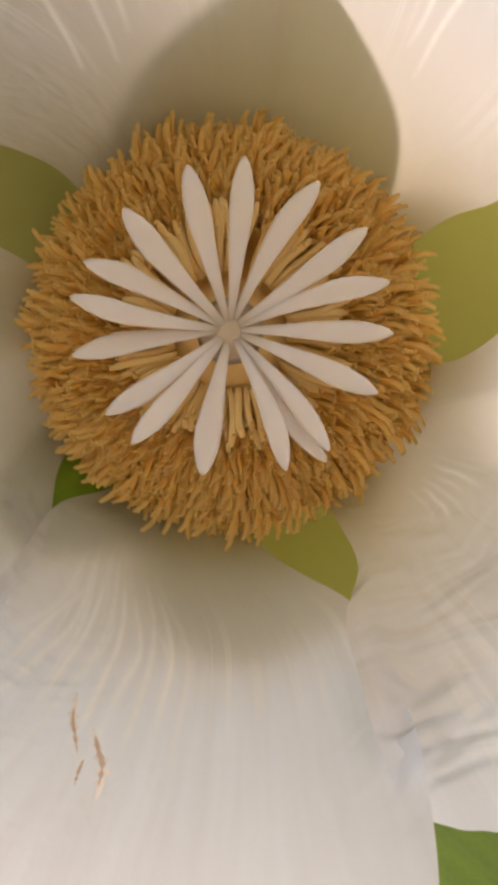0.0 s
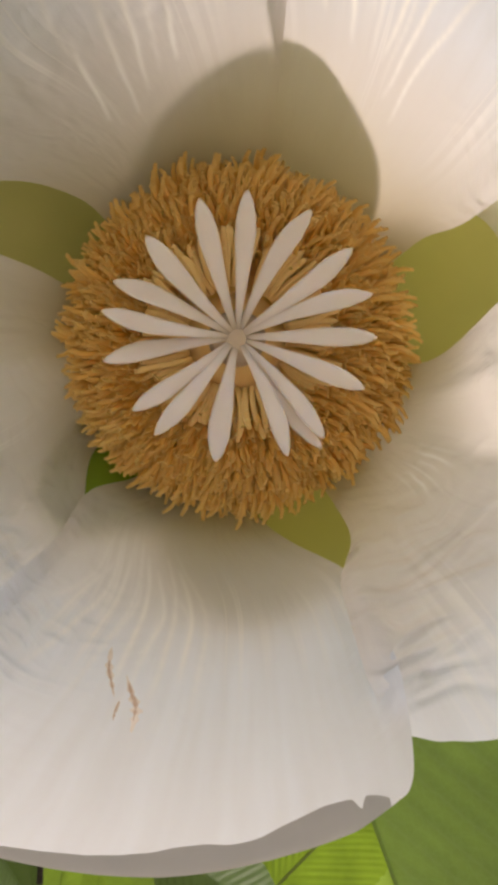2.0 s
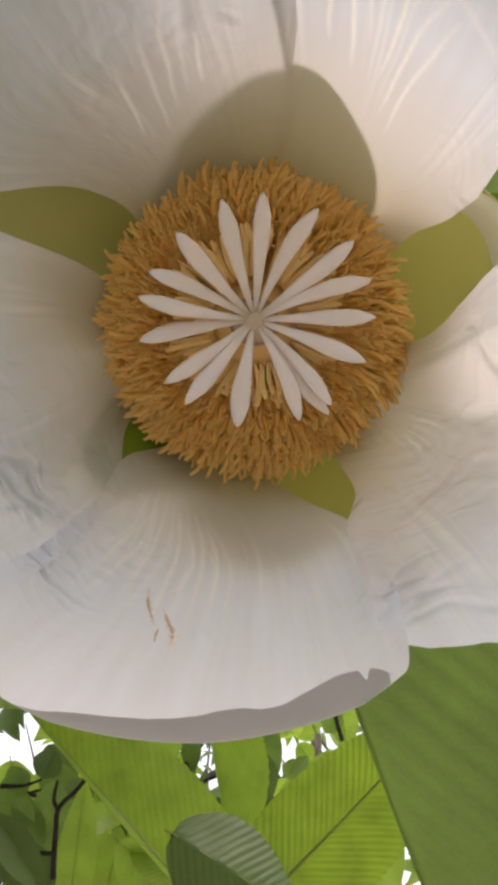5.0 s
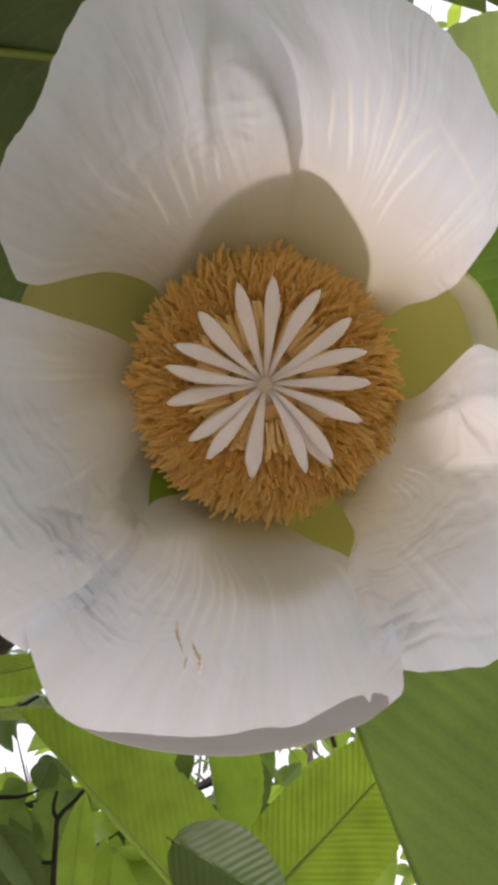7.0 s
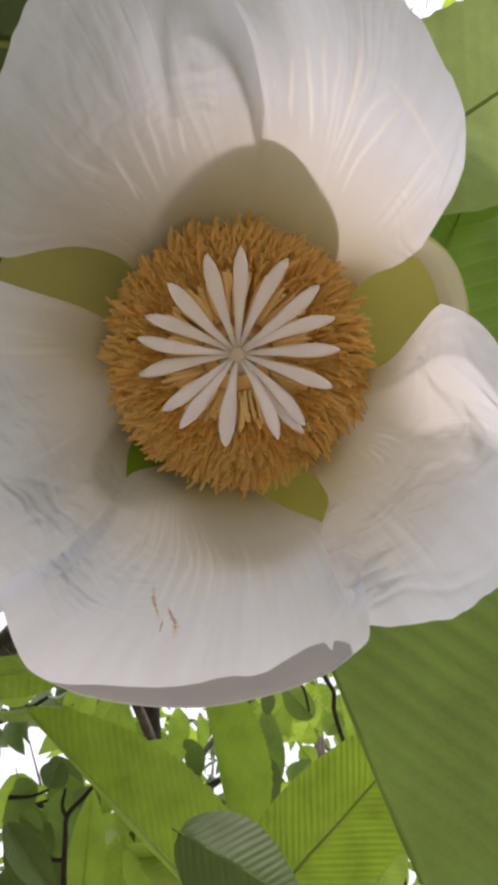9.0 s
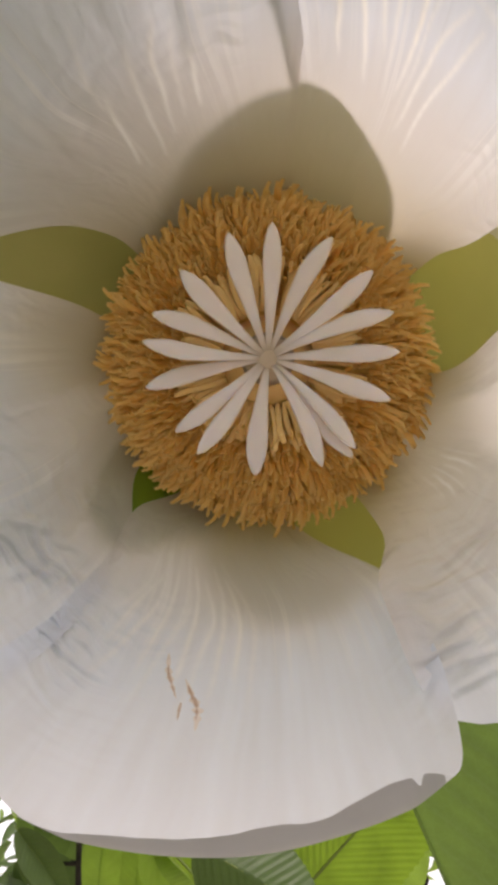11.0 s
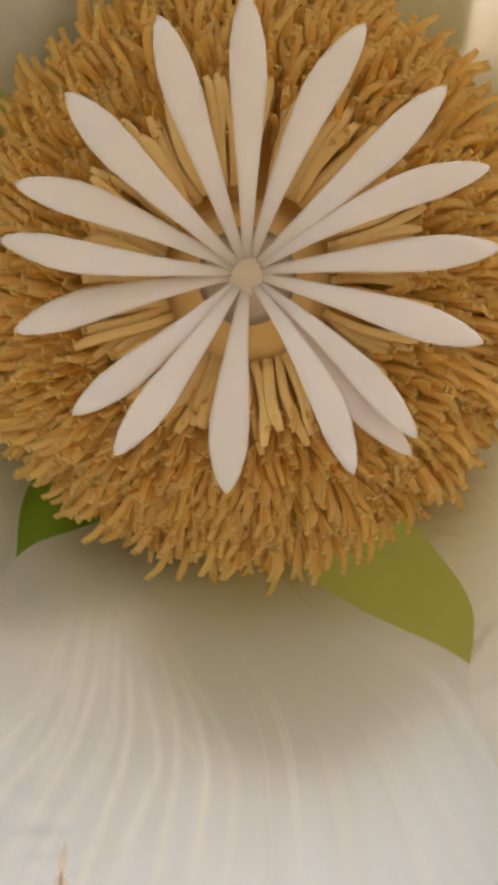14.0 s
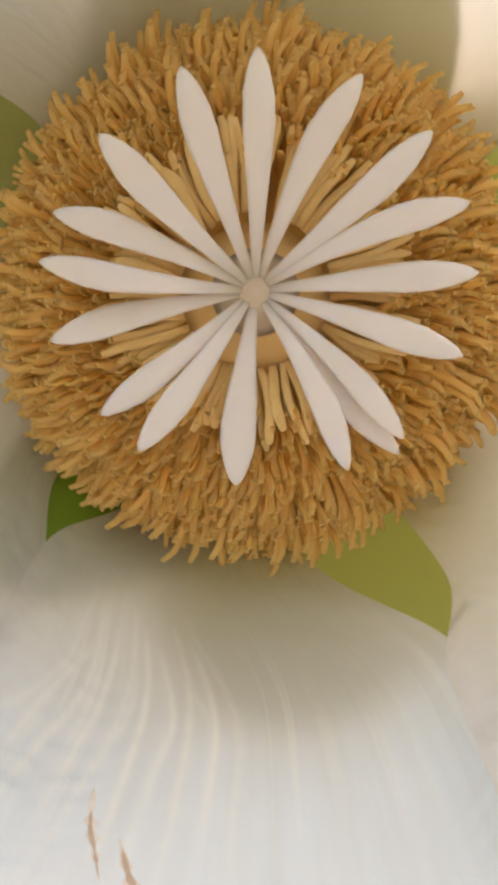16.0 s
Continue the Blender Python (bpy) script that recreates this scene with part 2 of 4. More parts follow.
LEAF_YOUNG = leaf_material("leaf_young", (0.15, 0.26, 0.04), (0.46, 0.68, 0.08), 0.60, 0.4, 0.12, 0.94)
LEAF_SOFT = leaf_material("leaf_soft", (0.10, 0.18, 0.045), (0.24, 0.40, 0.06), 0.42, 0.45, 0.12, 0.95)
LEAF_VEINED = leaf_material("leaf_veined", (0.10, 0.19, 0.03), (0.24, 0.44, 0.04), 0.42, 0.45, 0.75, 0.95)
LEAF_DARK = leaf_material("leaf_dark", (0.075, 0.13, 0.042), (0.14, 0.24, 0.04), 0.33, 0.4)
n = Nodes("rib_green")
RIB = n.solid((0.16, 0.22, 0.05, 1), 0.5)
n = Nodes("bark_grey")
bk = n.noise(n.coords("Object", (6, 6, 2)), 6.0, 6.0)
BARK = n.solid(n.ramp(bk, (0.3, (0.032, 0.028, 0.023)), (0.7, (0.13, 0.115, 0.095))), 0.9, n.bump(bk, 0.8, 0.02))
n = Nodes("twig_dark")
TWIG = n.solid(n.ramp(n.noise(n.coords("Object", (9, 9, 9)), 9.0, 5.0), (0.3, (0.012, 0.011, 0.009)), (0.7, (0.042, 0.037, 0.031))), 0.85)
# unseen ground, kept pale so that it throws light up into the petals
n = Nodes("soil")
SOIL = n.solid(n.ramp(n.noise(n.coords("Object", (1, 1, 1)), 1.5, 6.0), (0.3, (0.34, 0.28, 0.22)), (0.7, (0.24, 0.24, 0.16))), 0.95)

# ---- ground ----
ground = new("ground", mesh("ground", [(-300, -300, 0), (300, -300, 0), (300, 300, 0), (-300, 300, 0)], [(0, 1, 2, 3)], SOIL, smooth=False))
tagged(ground, "pale brown leaf litter, lightened to bounce light up, with low green", "ground", kind="structure")

# ---- the flower: its own frame has z along the axis towards the viewer, x right, y up; lengths below in centimetres ----
CM = 0.01
FLOWER = BASE @ Matrix.Translation((-0.0034, 0.1187, 0.0199)) @ pose(0, 0, 0, 90)
flower = new("flower")
flower.matrix_world = FLOWER
tagged(flower, "large white cupped flower with ochre stamens and star of styles", "flower")


def petal(label, prof, low, high, tip, seed, lift=0.0, swell=(), crumple=0.03, folds=(), other=None, veins=(), creases=(), calm=2.5, ragged=1.0, notch=None, pinned=None, claw=1.0, faint=1.0, nu=190, nv=260):
    """A petal swept round the axis: prof is (r, z) from claw to tip; low and high the angles of its two margins by r;
    tip how far out it reaches by angle, in r; swell scales r by angle; folds are patches of fine wrinkles
    (v, s, their half sizes, waves along s and v, height); other is the profile that it takes on at its high margin;
    veins are lines (s, v) along which a pale vein stands out; creases are sharp ridges or furrows (line, width,
    height);
    calm is the length from the claw over which the petal stays even; ragged scales the wander of its margin, notch is
    the angle of a small tear;
    pinned is the margin (0 or 1) that lies flat against its neighbour; a smaller claw draws the tan base and its
    painted shade further out; faint scales the veins."""
    runs = [(smoothed(line, 60) * (1, 7), wide, high_) for line, wide, high_ in creases]
    c = smoothed(prof, 400)
    s_all = np.r_[0, np.cumsum(np.linalg.norm(np.diff(c, axis=0), axis=1))]
    if other is not None:
        c2 = smoothed(other, 400)
        s2 = np.r_[0, np.cumsum(np.linalg.norm(np.diff(c2, axis=0), axis=1))]
    rise = int(np.argmax(c[:, 0]))

    def to_s(r):
        """The length along the profile at radius r; above 10, the share r - 10 of the whole length."""
        return s_all[-1] * (r - 10) if r > 10 else np.interp(r, c[: rise + 1, 0], s_all[: rise + 1]) if r <= c[rise, 0] else s_all[-1]

    def eased(pairs, n=240, blur=17):
        """The given (x, y) steps as a dense curve with its corners rounded."""
        xs, ys = np.array(pairs, float).T
        x = np.linspace(xs[0], xs[-1], n)
        y = np.interp(x, xs, ys)
        pad = np.r_[2 * y[0] - y[blur:0:-1], y, 2 * y[-1] - y[-2 : -blur - 2 : -1]]
        y = np.convolve(pad, np.hanning(2 * blur + 1) / np.hanning(2 * blur + 1).sum(), "same")[blur:-blur]
        return np.stack([x, y], 1)

    lo = eased([(to_s(r), a) for r, a in low])
    hi = eased([(to_s(r), a) for r, a in high])
    ta, ts = eased([(a, to_s(r)) for a, r in tip]).T

    def reach(v):
        far = np.interp(ta[0] + v * (ta[-1] - ta[0]), ta, ts)
        tear = 0.022 * math.exp(-((ta[0] + v * (ta[-1] - ta[0]) - notch) / 0.45) ** 2) if notch else 0.0
        return far * (1 + ragged * (0.010 * noise.noise((v * 9, seed, 0.3)) + 0.005 * noise.noise((v * 34, seed, 4.3))) - tear)

    def place(s, v, raised=0.0):
        a = (1 - v) * np.interp(s, lo[:, 0], lo[:, 1]) + v * np.interp(s, hi[:, 0], hi[:, 1])
        a += 0.5 * noise.noise((s * 0.7, v * 3, seed + 7)) * min(1, max(0, s - calm) / 3)
        r, z = np.interp(s, s_all, c[:, 0]), np.interp(s, s_all, c[:, 1])
        if other is not None:
            k = min(1.0, max(0.0, (v - 0.58) / 0.24))
            k = k * k * (3 - 2 * k)
            r, z = (1 - k) * r + k * np.interp(s, s2, c2[:, 0]), (1 - k) * z + k * np.interp(s, s2, c2[:, 1])
        if len(swell):
            k = np.interp(a, [q[0] for q in swell], [q[1] for q in swell])
            r *= 1 + (k - 1) * min(1, max(0, (s - 4) / 4))
        w = min(1.0, max(0.0, (s - calm) / 4))
        bulge = 0.30 * noise.noise((v * 2.2, s * 0.22, seed)) * w
        gate = max(0.0, noise.noise((v * 4.3, s * 0.25, seed + 9)) + 0.15)
        ridge = (0.05 * noise.noise((v * 9, s * 0.15, seed + 3)) + 0.045 * gate * max(0.0, 0.30 - abs(noise.noise((v * 21, s * 0.10, seed + 5))) * 2.4)
                 + 0.010 * noise.noise((v * 26 + s * 0.5, s * 2.6, seed + 13))) * w
        edge = max(0, abs(2 * v - 1) - 0.5) / 0.5
        crease = crumple * (0.4 + 2.5 * edge) * noise.noise((v * 6 + s * 0.3, s * 0.8 - v * 3, seed + 11)) * w
        for vc, sc, hv, hs, fs, fv, high_ in folds:
            patch = math.exp(-((v - vc) / hv) ** 2 - ((s - sc) / hs) ** 2)
            if patch > 0.02:
                wave = fs * s + fv * v + 3.4 * noise.noise((v * 4.5, s * 0.65, seed + 21)) + 1.2 * noise.noise((v * 13, s * 1.7, seed + 23))
                crease += high_ * patch * ((0.5 + 0.5 * math.cos(2 * wave)) ** 2.2 - 0.34) * max(0.0, 0.75 + 1.1 * noise.noise((v * 5.5, s * 0.8, seed + 31)))
        for run, wide, high_ in runs:
            gap = (run[:, 0] - s) ** 2 + (run[:, 1] - 7 * v) ** 2
            k = int(gap.argmin())
            if gap[k] < 9 * wide * wide:
                along = run[min(59, k + 1)] - run[max(0, k - 1)]
                side = (v * 7 - run[k, 1]) * along[0] - (s - run[k, 0]) * along[1]
                crease += high_ * math.sin(math.pi * (0.04 + 0.92 * k / 59)) * (math.exp(-gap[k] / (wide if side < 0 else 0.6 * wide) ** 2))
        if pinned is not None:
            k = min(1.0, 0.08 + abs(v - pinned) / 0.22)
            bulge, ridge, crease = bulge * k, ridge * k, crease * k
        up = lift * min(1, s / 2) + bulge * 0.6 + ridge + crease + raised
        r -= 0.4 * (bulge + ridge + crease) + 0.6 * raised
        return r * math.cos(radians(a)) * CM, r * math.sin(radians(a)) * CM, (z + up) * CM

    verts, uvs = [], []
    far = [reach(j / (nv - 1)) for j in range(nv)]
    for i in range(nu):
        for j in range(nv):
            s = far[j] * (0.04 + 0.96 * i / (nu - 1))
            verts.append(place(s, j / (nv - 1)))
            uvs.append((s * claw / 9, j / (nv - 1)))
    pale = np.zeros(len(uvs))
    at = np.array(uvs) * (9 / claw, 7)
    for k, line in enumerate(veins):
        run = smoothed(line, 40) * (1, 7)
        run[:, 1] += [0.04 * noise.noise((q * 0.09, k * 3.1, seed)) for q in range(40)]
        gap = np.linalg.norm(at[:, None] - run[None], axis=2)
        near = gap.argmin(axis=1)
        fade = np.sin(np.pi * (0.08 + 0.90 * near / 39)) ** 0.7 * (0.7 + 0.3 * math.sin(k * 2.4 + seed))
        pale = np.maximum(pale, faint * fade * np.exp(-(gap.min(axis=1) / 0.06) ** 2))
    me = mesh("petal", verts, grid_faces(nu, nv), PETAL, uvs)
    layer = me.uv_layers.new(name="veins")
    for loop in me.loops:
        layer.data[loop.index].uv = (pale[loop.vertex_index], 0.0)
    return part("petal", me, flower, label), place, reach


TOP = [(0.7, -3.7), (1.6, -3.5), (2.8, -2.9), (4.0, -1.6), (4.9, 0.2), (5.5, 1.6), (6.3, 2.7), (7.5, 3.4), (9.2, 3.75)]
petal("white petal with raised pale streaks, tucked under its neighbour", TOP, [(1, 25), (4.4, 28), (4.8, 24), (9, 23)], [(1, 79.8), (5.25, 80.5), (5.8, 83.2), (6.3, 86), (6.8, 89), (7.3, 93), (7.8, 97.5), (9, 98.5)],
      [(24, 5.25), (28, 5.7), (31, 6.16), (36, 6.58), (42, 6.97), (49, 7.4), (56, 7.8), (61, 8.1), (69, 8.35), (80, 8.5), (90, 8.5), (100, 8.3)], 1.0, -0.012, calm=5.6, claw=0.88,
      folds=[(0.046, 8.0, 0.077, 1.6, 5.0, 14, 0.09), (0.23, 7.2, 0.17, 1.2, 6.0, 18, 0.02), (0.10, 7.4, 0.14, 1.4, 9.0, -24, 0.04)],
      creases=[([(9.6, 0.23), (8.6, 0.153), (7.6, 0.077)], 0.10, 0.07)], veins=[((9.32, 0.76), (8.89, 0.761), (8.3, 0.755), (7.29, 0.739)), ((9.68, 0.696), (9.14, 0.706), (8.67, 0.699), (7.86, 0.684)), ((9.71, 0.643), (9.02, 0.652), (8.22, 0.661), (7.13, 0.659)), ((9.84, 0.591), (9.25, 0.585), (8.4, 0.591), (7.24, 0.62)), ((9.9, 0.541), (9.37, 0.542), (8.74, 0.563), (6.77, 0.597)), ((9.17, 0.472), (8.52, 0.52), (7.84, 0.543), (6.58, 0.565)), ((8.97, 0.422), (8.26, 0.453), (7.42, 0.498), (6.2, 0.505)), ((9.38, 0.467), (9.13, 0.361), (8.86, 0.24), (8.75, 0.16)), ((9.05, 0.817), (8.17, 0.834), (7.68, 0.834))],
      other=[(r + 0.10, z - 0.12) for r, z in TOP])
petal("broad white petal overlapping its neighbour", TOP, [(1, 79.5), (5.4, 79.4), (9, 79)], [(1, 135), (4.3, 136), (4.9, 143), (5.4, 153), (5.75, 159), (9, 161)],
      [(79, 5.6), (81, 6.14), (83, 6.76), (87, 7.31), (95, 8.3), (105, 8.9), (115, 8.7), (122, 8.1), (131, 7.55), (141, 7.3), (150, 6.9), (157, 6.43), (161, 6.08)], 2.0, 0.016, calm=5.6, pinned=0, claw=0.88,
      folds=[(0.14, 8.4, 0.13, 1.3, 6.0, 16, 0.065), (0.20, 7.9, 0.16, 0.8, 9.0, 12, 0.04), (0.6, 8.6, 0.3, 1.8, 2.0, 22, 0.03)],
      creases=[([(10.9, 0.22), (10.0, 0.26), (9.2, 0.285), (8.2, 0.30), (7.3, 0.32)], 0.26, 0.10)], veins=[((6.63, 0.329), (7.82, 0.282)), ((6.51, 0.39), (8.54, 0.295)), ((6.21, 0.458), (8.63, 0.336)), ((5.79, 0.539), (8.36, 0.415)), ((5.7, 0.622), (9.06, 0.502)), ((5.94, 0.642), (7.7, 0.533))])
petal("white petal with crumpled lower margin", [(0.7, -3.7), (1.6, -3.5), (2.7, -3.0), (4.1, -1.6), (5.3, -0.3), (6.5, 0.9), (7.5, 2.0), (8.5, 2.8), (9.5, 3.2)],
      [(1, 165), (4.5, 159), (5.7, 161), (9, 164)], [(1, 208), (3.9, 214), (4.3, 222), (4.65, 228), (5.3, 231), (6.4, 231), (8.2, 228.5), (9, 228)],
      [(164, 7.2), (172, 8.2), (185, 8.8), (200, 8.9), (212, 8.9), (218, 9.0), (224, 9.0), (228, 8.9)], 3.0, 0.0, claw=1.12, folds=[(0.90, 7.2, 0.22, 1.8, 5.0, 6, 0.13), (0.88, 6.4, 0.16, 1.2, 8.0, -16, 0.10), (0.6, 7.2, 0.28, 2.0, 3.4, 12, 0.12), (0.72, 7.8, 0.2, 1.4, 8.0, 9, 0.09), (0.6, 7.0, 0.3, 2.0, 11.0, 25, 0.045)],
      creases=[([(6.0, 0.80), (6.8, 0.72), (7.6, 0.66)], 0.14, 0.12), ([(6.6, 0.95), (7.2, 0.84), (8.0, 0.80)], 0.12, 0.12)],
      other=[(0.7, -3.7), (1.6, -3.5), (2.8, -3.05), (4.4, -1.80), (5.2, -1.22), (5.8, -0.80), (6.3, -0.25), (7.0, 0.75), (7.6, 1.9), (8.0, 3.0), (8.2, 4.0)])
scarred, on_scarred, lip_end = petal("white petal with a brown scar and an inrolled jagged lip", [(0.7, -3.7), (1.6, -3.5), (2.8, -3.0), (4.4, -1.7), (5.2, -1.12), (5.75, -0.70), (6.1, -0.26), (6.9, 0.95), (7.55, 2.4), (7.86, 3.8), (7.80, 4.5), (7.55, 4.95), (7.15, 5.25), (6.72, 5.5)],
      [(1, 234), (3.7, 232), (4.15, 226), (4.4, 222.8), (4.6, 223), (5.0, 225.5), (5.5, 227.2), (6.6, 227), (7.4, 225.5), (9, 224)], [(1, 268), (3.4, 270), (4.1, 279), (5.1, 292), (5.7, 295), (10.7, 295), (11, 294)],
      [(223, 10.78), (229, 10.82), (236, 10.87), (241, 10.915), (246, 10.945), (258, 10.96), (264, 10.973), (267, 10.98), (270, 10.958), (278, 10.985), (283, 10.985), (287, 10.945), (291, 10.83), (295, 10.62)], 4.0, 0.02,
      [(225, 1.0), (237, 1.06), (245, 1.06), (263, 1.02), (276, 0.98), (282, 0.962), (288, 0.925), (295, 0.88)], 0.03, ragged=0.35, notch=283.2, claw=1.15, faint=0.62, folds=[(0.04, 7.6, 0.10, 2.2, 6.5, 8, 0.12), (0.06, 7.2, 0.12, 1.6, 9.0, -20, 0.09), (0.14, 8.6, 0.14, 1.8, 10.0, 9, 0.06), (0.10, 7.4, 0.12, 1.8, 13.0, 14, 0.06), (0.42, 7.6, 0.10, 1.8, 0.3, 70, 0.035), (0.93, 9.2, 0.06, 1.2, 7.0, 6, 0.12), (0.22, 6.6, 0.14, 0.9, 9.0, 34, 0.05)],
              veins=[((4.7 + 0.9 * (k * 0.618 % 1), 0.20 + 0.021 * k + 0.014 * math.sin(2.7 * k)), (6.0, 0.15 + 0.029 * k + 0.012 * math.sin(4.1 * k)), (6.8 + 1.6 * (k * 0.37 % 1), 0.09 + 0.034 * k + 0.016 * math.sin(1.9 * k))) for k in range(14)])
petal("white petal with a folded shoulder and wrinkled base", [(0.7, -3.7), (1.6, -3.5), (2.6, -3.0), (3.9, -1.8), (5.0, -0.4), (6.0, 1.0), (7.0, 2.2), (8.0, 3.0), (9.0, 3.3)],
      [(1, 300), (4.2, 300), (4.8, 299), (5.2, 291), (6.6, 289), (9, 290)], [(1, 352), (4.4, 352), (5.0, 356), (5.6, 361), (6.2, 365), (6.9, 362.5), (7.3, 359), (9, 356)],
      [(290, 7.2), (294, 7.5), (302, 7.9), (306, 8.08), (312, 8.16), (318, 8.18), (330, 7.98), (340, 7.7), (349, 7.5), (357, 7.25), (361, 6.9), (366, 6.3)], 5.0, 0.14, claw=0.86, faint=0.5,
      folds=[(0.17, 7.3, 0.20, 2.4, 5.2, -12, 0.15), (0.24, 6.6, 0.25, 1.8, 7.5, -12, 0.08), (0.5, 7.6, 0.22, 1.8, 3.2, -8, 0.12), (0.80, 8.2, 0.14, 1.6, 4.0, 22, 0.06), (0.20, 7.2, 0.20, 1.8, 12.0, -26, 0.02)],
      creases=[([(6.1, 1.0), (6.4, 0.89), (6.84, 0.73), (7.56, 0.60), (8.3, 0.52)], 0.34, 0.16), ([(8.9, 0.05), (8.5, 0.12), (8.4, 0.22), (8.5, 0.33)], 0.16, 0.20), ([(7.0, 0.02), (7.1, 0.12), (7.4, 0.26), (7.8, 0.36)], 0.13, 0.15), ([(8.0, 0.04), (7.8, 0.14), (8.0, 0.24)], 0.10, 0.10)],
      veins=[((4.5 + 0.4 * (k * 0.618 % 1), 0.36 + 0.04 * k), (5.4 + 0.6 * (k * 0.37 % 1), 0.345 + 0.046 * k)) for k in range(6)],
      other=[(0.7, -3.7), (1.6, -3.5), (2.7, -2.95), (3.8, -1.5), (4.45, 0.5), (4.85, 1.95), (5.3, 2.5), (6.0, 2.6), (6.8, 2.4), (7.6, 2.0)])


# the lip is rolled back on itself: its outer turn, shade painted as grey
LIP = Nodes("lip_shade_grey")
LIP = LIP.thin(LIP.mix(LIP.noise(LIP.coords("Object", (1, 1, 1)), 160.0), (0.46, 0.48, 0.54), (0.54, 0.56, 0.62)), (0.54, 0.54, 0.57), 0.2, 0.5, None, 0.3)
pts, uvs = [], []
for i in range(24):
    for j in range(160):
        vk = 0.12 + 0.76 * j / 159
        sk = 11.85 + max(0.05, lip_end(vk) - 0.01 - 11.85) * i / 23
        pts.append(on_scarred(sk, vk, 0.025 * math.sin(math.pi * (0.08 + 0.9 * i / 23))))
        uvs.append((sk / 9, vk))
part("rolled_margin", mesh("rolled_margin", pts, grid_faces(24, 160), LIP, uvs), scarred, "margin rolled back on itself, greyed in place of its shade")

# the scar: thin brown strips on the petal's face
SCAR = Nodes("scar_brown")
sn = SCAR.noise(SCAR.coords("Object", (1, 1, 1)), 700.0)
SCAR = SCAR.solid(SCAR.mix(sn, (0.40, 0.27, 0.19), (0.58, 0.45, 0.36)), 0.7)
STAIN = Nodes("scar_halo")
STAIN = STAIN.solid(STAIN.mix(STAIN.noise(STAIN.coords("Object", (1, 1, 1)), 900.0), (0.70, 0.61, 0.54), (0.76, 0.70, 0.65)), 0.7)
for line, wide, mat, name in (([(6.95, 0.306), (7.3, 0.318), (7.6, 0.337), (7.9, 0.358)], 0.0085, STAIN, "stain"), ([(7.45, 0.366), (7.8, 0.392), (8.1, 0.414), (8.6, 0.424)], 0.012, STAIN, "stain"),
                              ([(7.2, 0.314), (7.4, 0.322), (7.65, 0.340), (7.85, 0.354)], 0.0042, SCAR, "scar"), ([(7.55, 0.374), (7.75, 0.388), (8.0, 0.408), (8.35, 0.418)], 0.0060, SCAR, "scar"),
                              ([(7.95, 0.372), (8.15, 0.374), (8.4, 0.380)], 0.0032, SCAR, "scar")):
    c = smoothed(line, 26)
    pts = []
    over = 0.010 if mat is STAIN else 0.016
    for k, (sk, vk) in enumerate(c):
        half = wide * math.sin(math.pi * (0.06 + 0.90 * k / 25)) * (0.75 + 0.9 * noise.noise((k * 0.45, wide * 90, 2.0)))
        for q in (-1, 0, 1):
            pts.append(on_scarred(sk, vk + q * half, over + 0.004 * (q == 0)))
    part(name, mesh(name, pts, grid_faces(26, 3), mat), scarred, "brown scar" if mat is SCAR else "pale tan stain round the scar")


SIDE = [(0.5, -4.3), (1.8, -4.2), (3.0, -3.75), (4.2, -2.7), (5.2, -1.45), (6.2, -0.35), (7.2, 0.6)]
BACK = [(0.7, -4.0), (1.75, -3.75), (3.0, -3.1), (4.22, -1.72), (5.12, 0.1), (5.72, 1.5), (6.5, 2.55)]
UNDER = [(0.5, -4.3), (1.7, -3.8), (2.9, -3.25), (4.48, -1.96), (5.28, -1.38), (5.83, -0.94), (6.5, -0.24)]


def tapered(angle, reach, half, taper=0.36):
    """The outline of a sepal, as (angle, reach): blunt, and narrower by taper at its margins."""
    return [(angle + half * v, reach * (1 - taper * abs(v) ** 2.6)) for v in np.linspace(-1, 1, 21)]


def sepal(outline, prof, label, mat):
    """A thick cupped sepal behind the petals; outline is how far out it reaches by angle."""
    c = smoothed(prof, 200)
    s_all = np.r_[0, np.cumsum(np.linalg.norm(np.diff(c, axis=0), axis=1))]
    ang, far = smoothed(outline, 120).T
    nu, nv, verts = 34, 41, []
    for off in (0.0, -0.22):
        for i in range(nu):
            for j in range(nv):
                v = 2 * j / (nv - 1) - 1
                deg = ang[0] + (ang[-1] - ang[0]) * j / (nv - 1)
                s = np.interp(np.interp(deg, ang, far), c[:, 0], s_all) * i / (nu - 1)
                a = radians(deg)
                r, z = np.interp(s, s_all, c[:, 0]), np.interp(s, s_all, c[:, 1])
                k = off * (1 - 0.8 * (i / (nu - 1)) ** 4) * (1 - 0.7 * abs(v) ** 4)
                z += 0.05 * noise.noise((v * 2, s * 0.5, ang[0]))
                verts.append(((r - k * 0.7) * math.cos(a) * CM, (r - k * 0.7) * math.sin(a) * CM, (z + k * 0.7) * CM))
    faces = grid_faces(nu, nv) + [f[::-1] for f in grid_faces(nu, nv, nu * nv)]
    ring = [j for j in range(nv)] + [i * nv + nv - 1 for i in range(1, nu)] + [(nu - 1) * nv + j for j in range(nv - 2, -1, -1)] + [i * nv for i in range(nu - 2, 0, -1)]
    for k in range(len(ring)):
        a, b = ring[k], ring[(k + 1) % len(ring)]
        faces.append((b, a, a + nu * nv, b + nu * nv))
    return part("sepal", mesh("sepal", verts, faces, mat), flower, label)


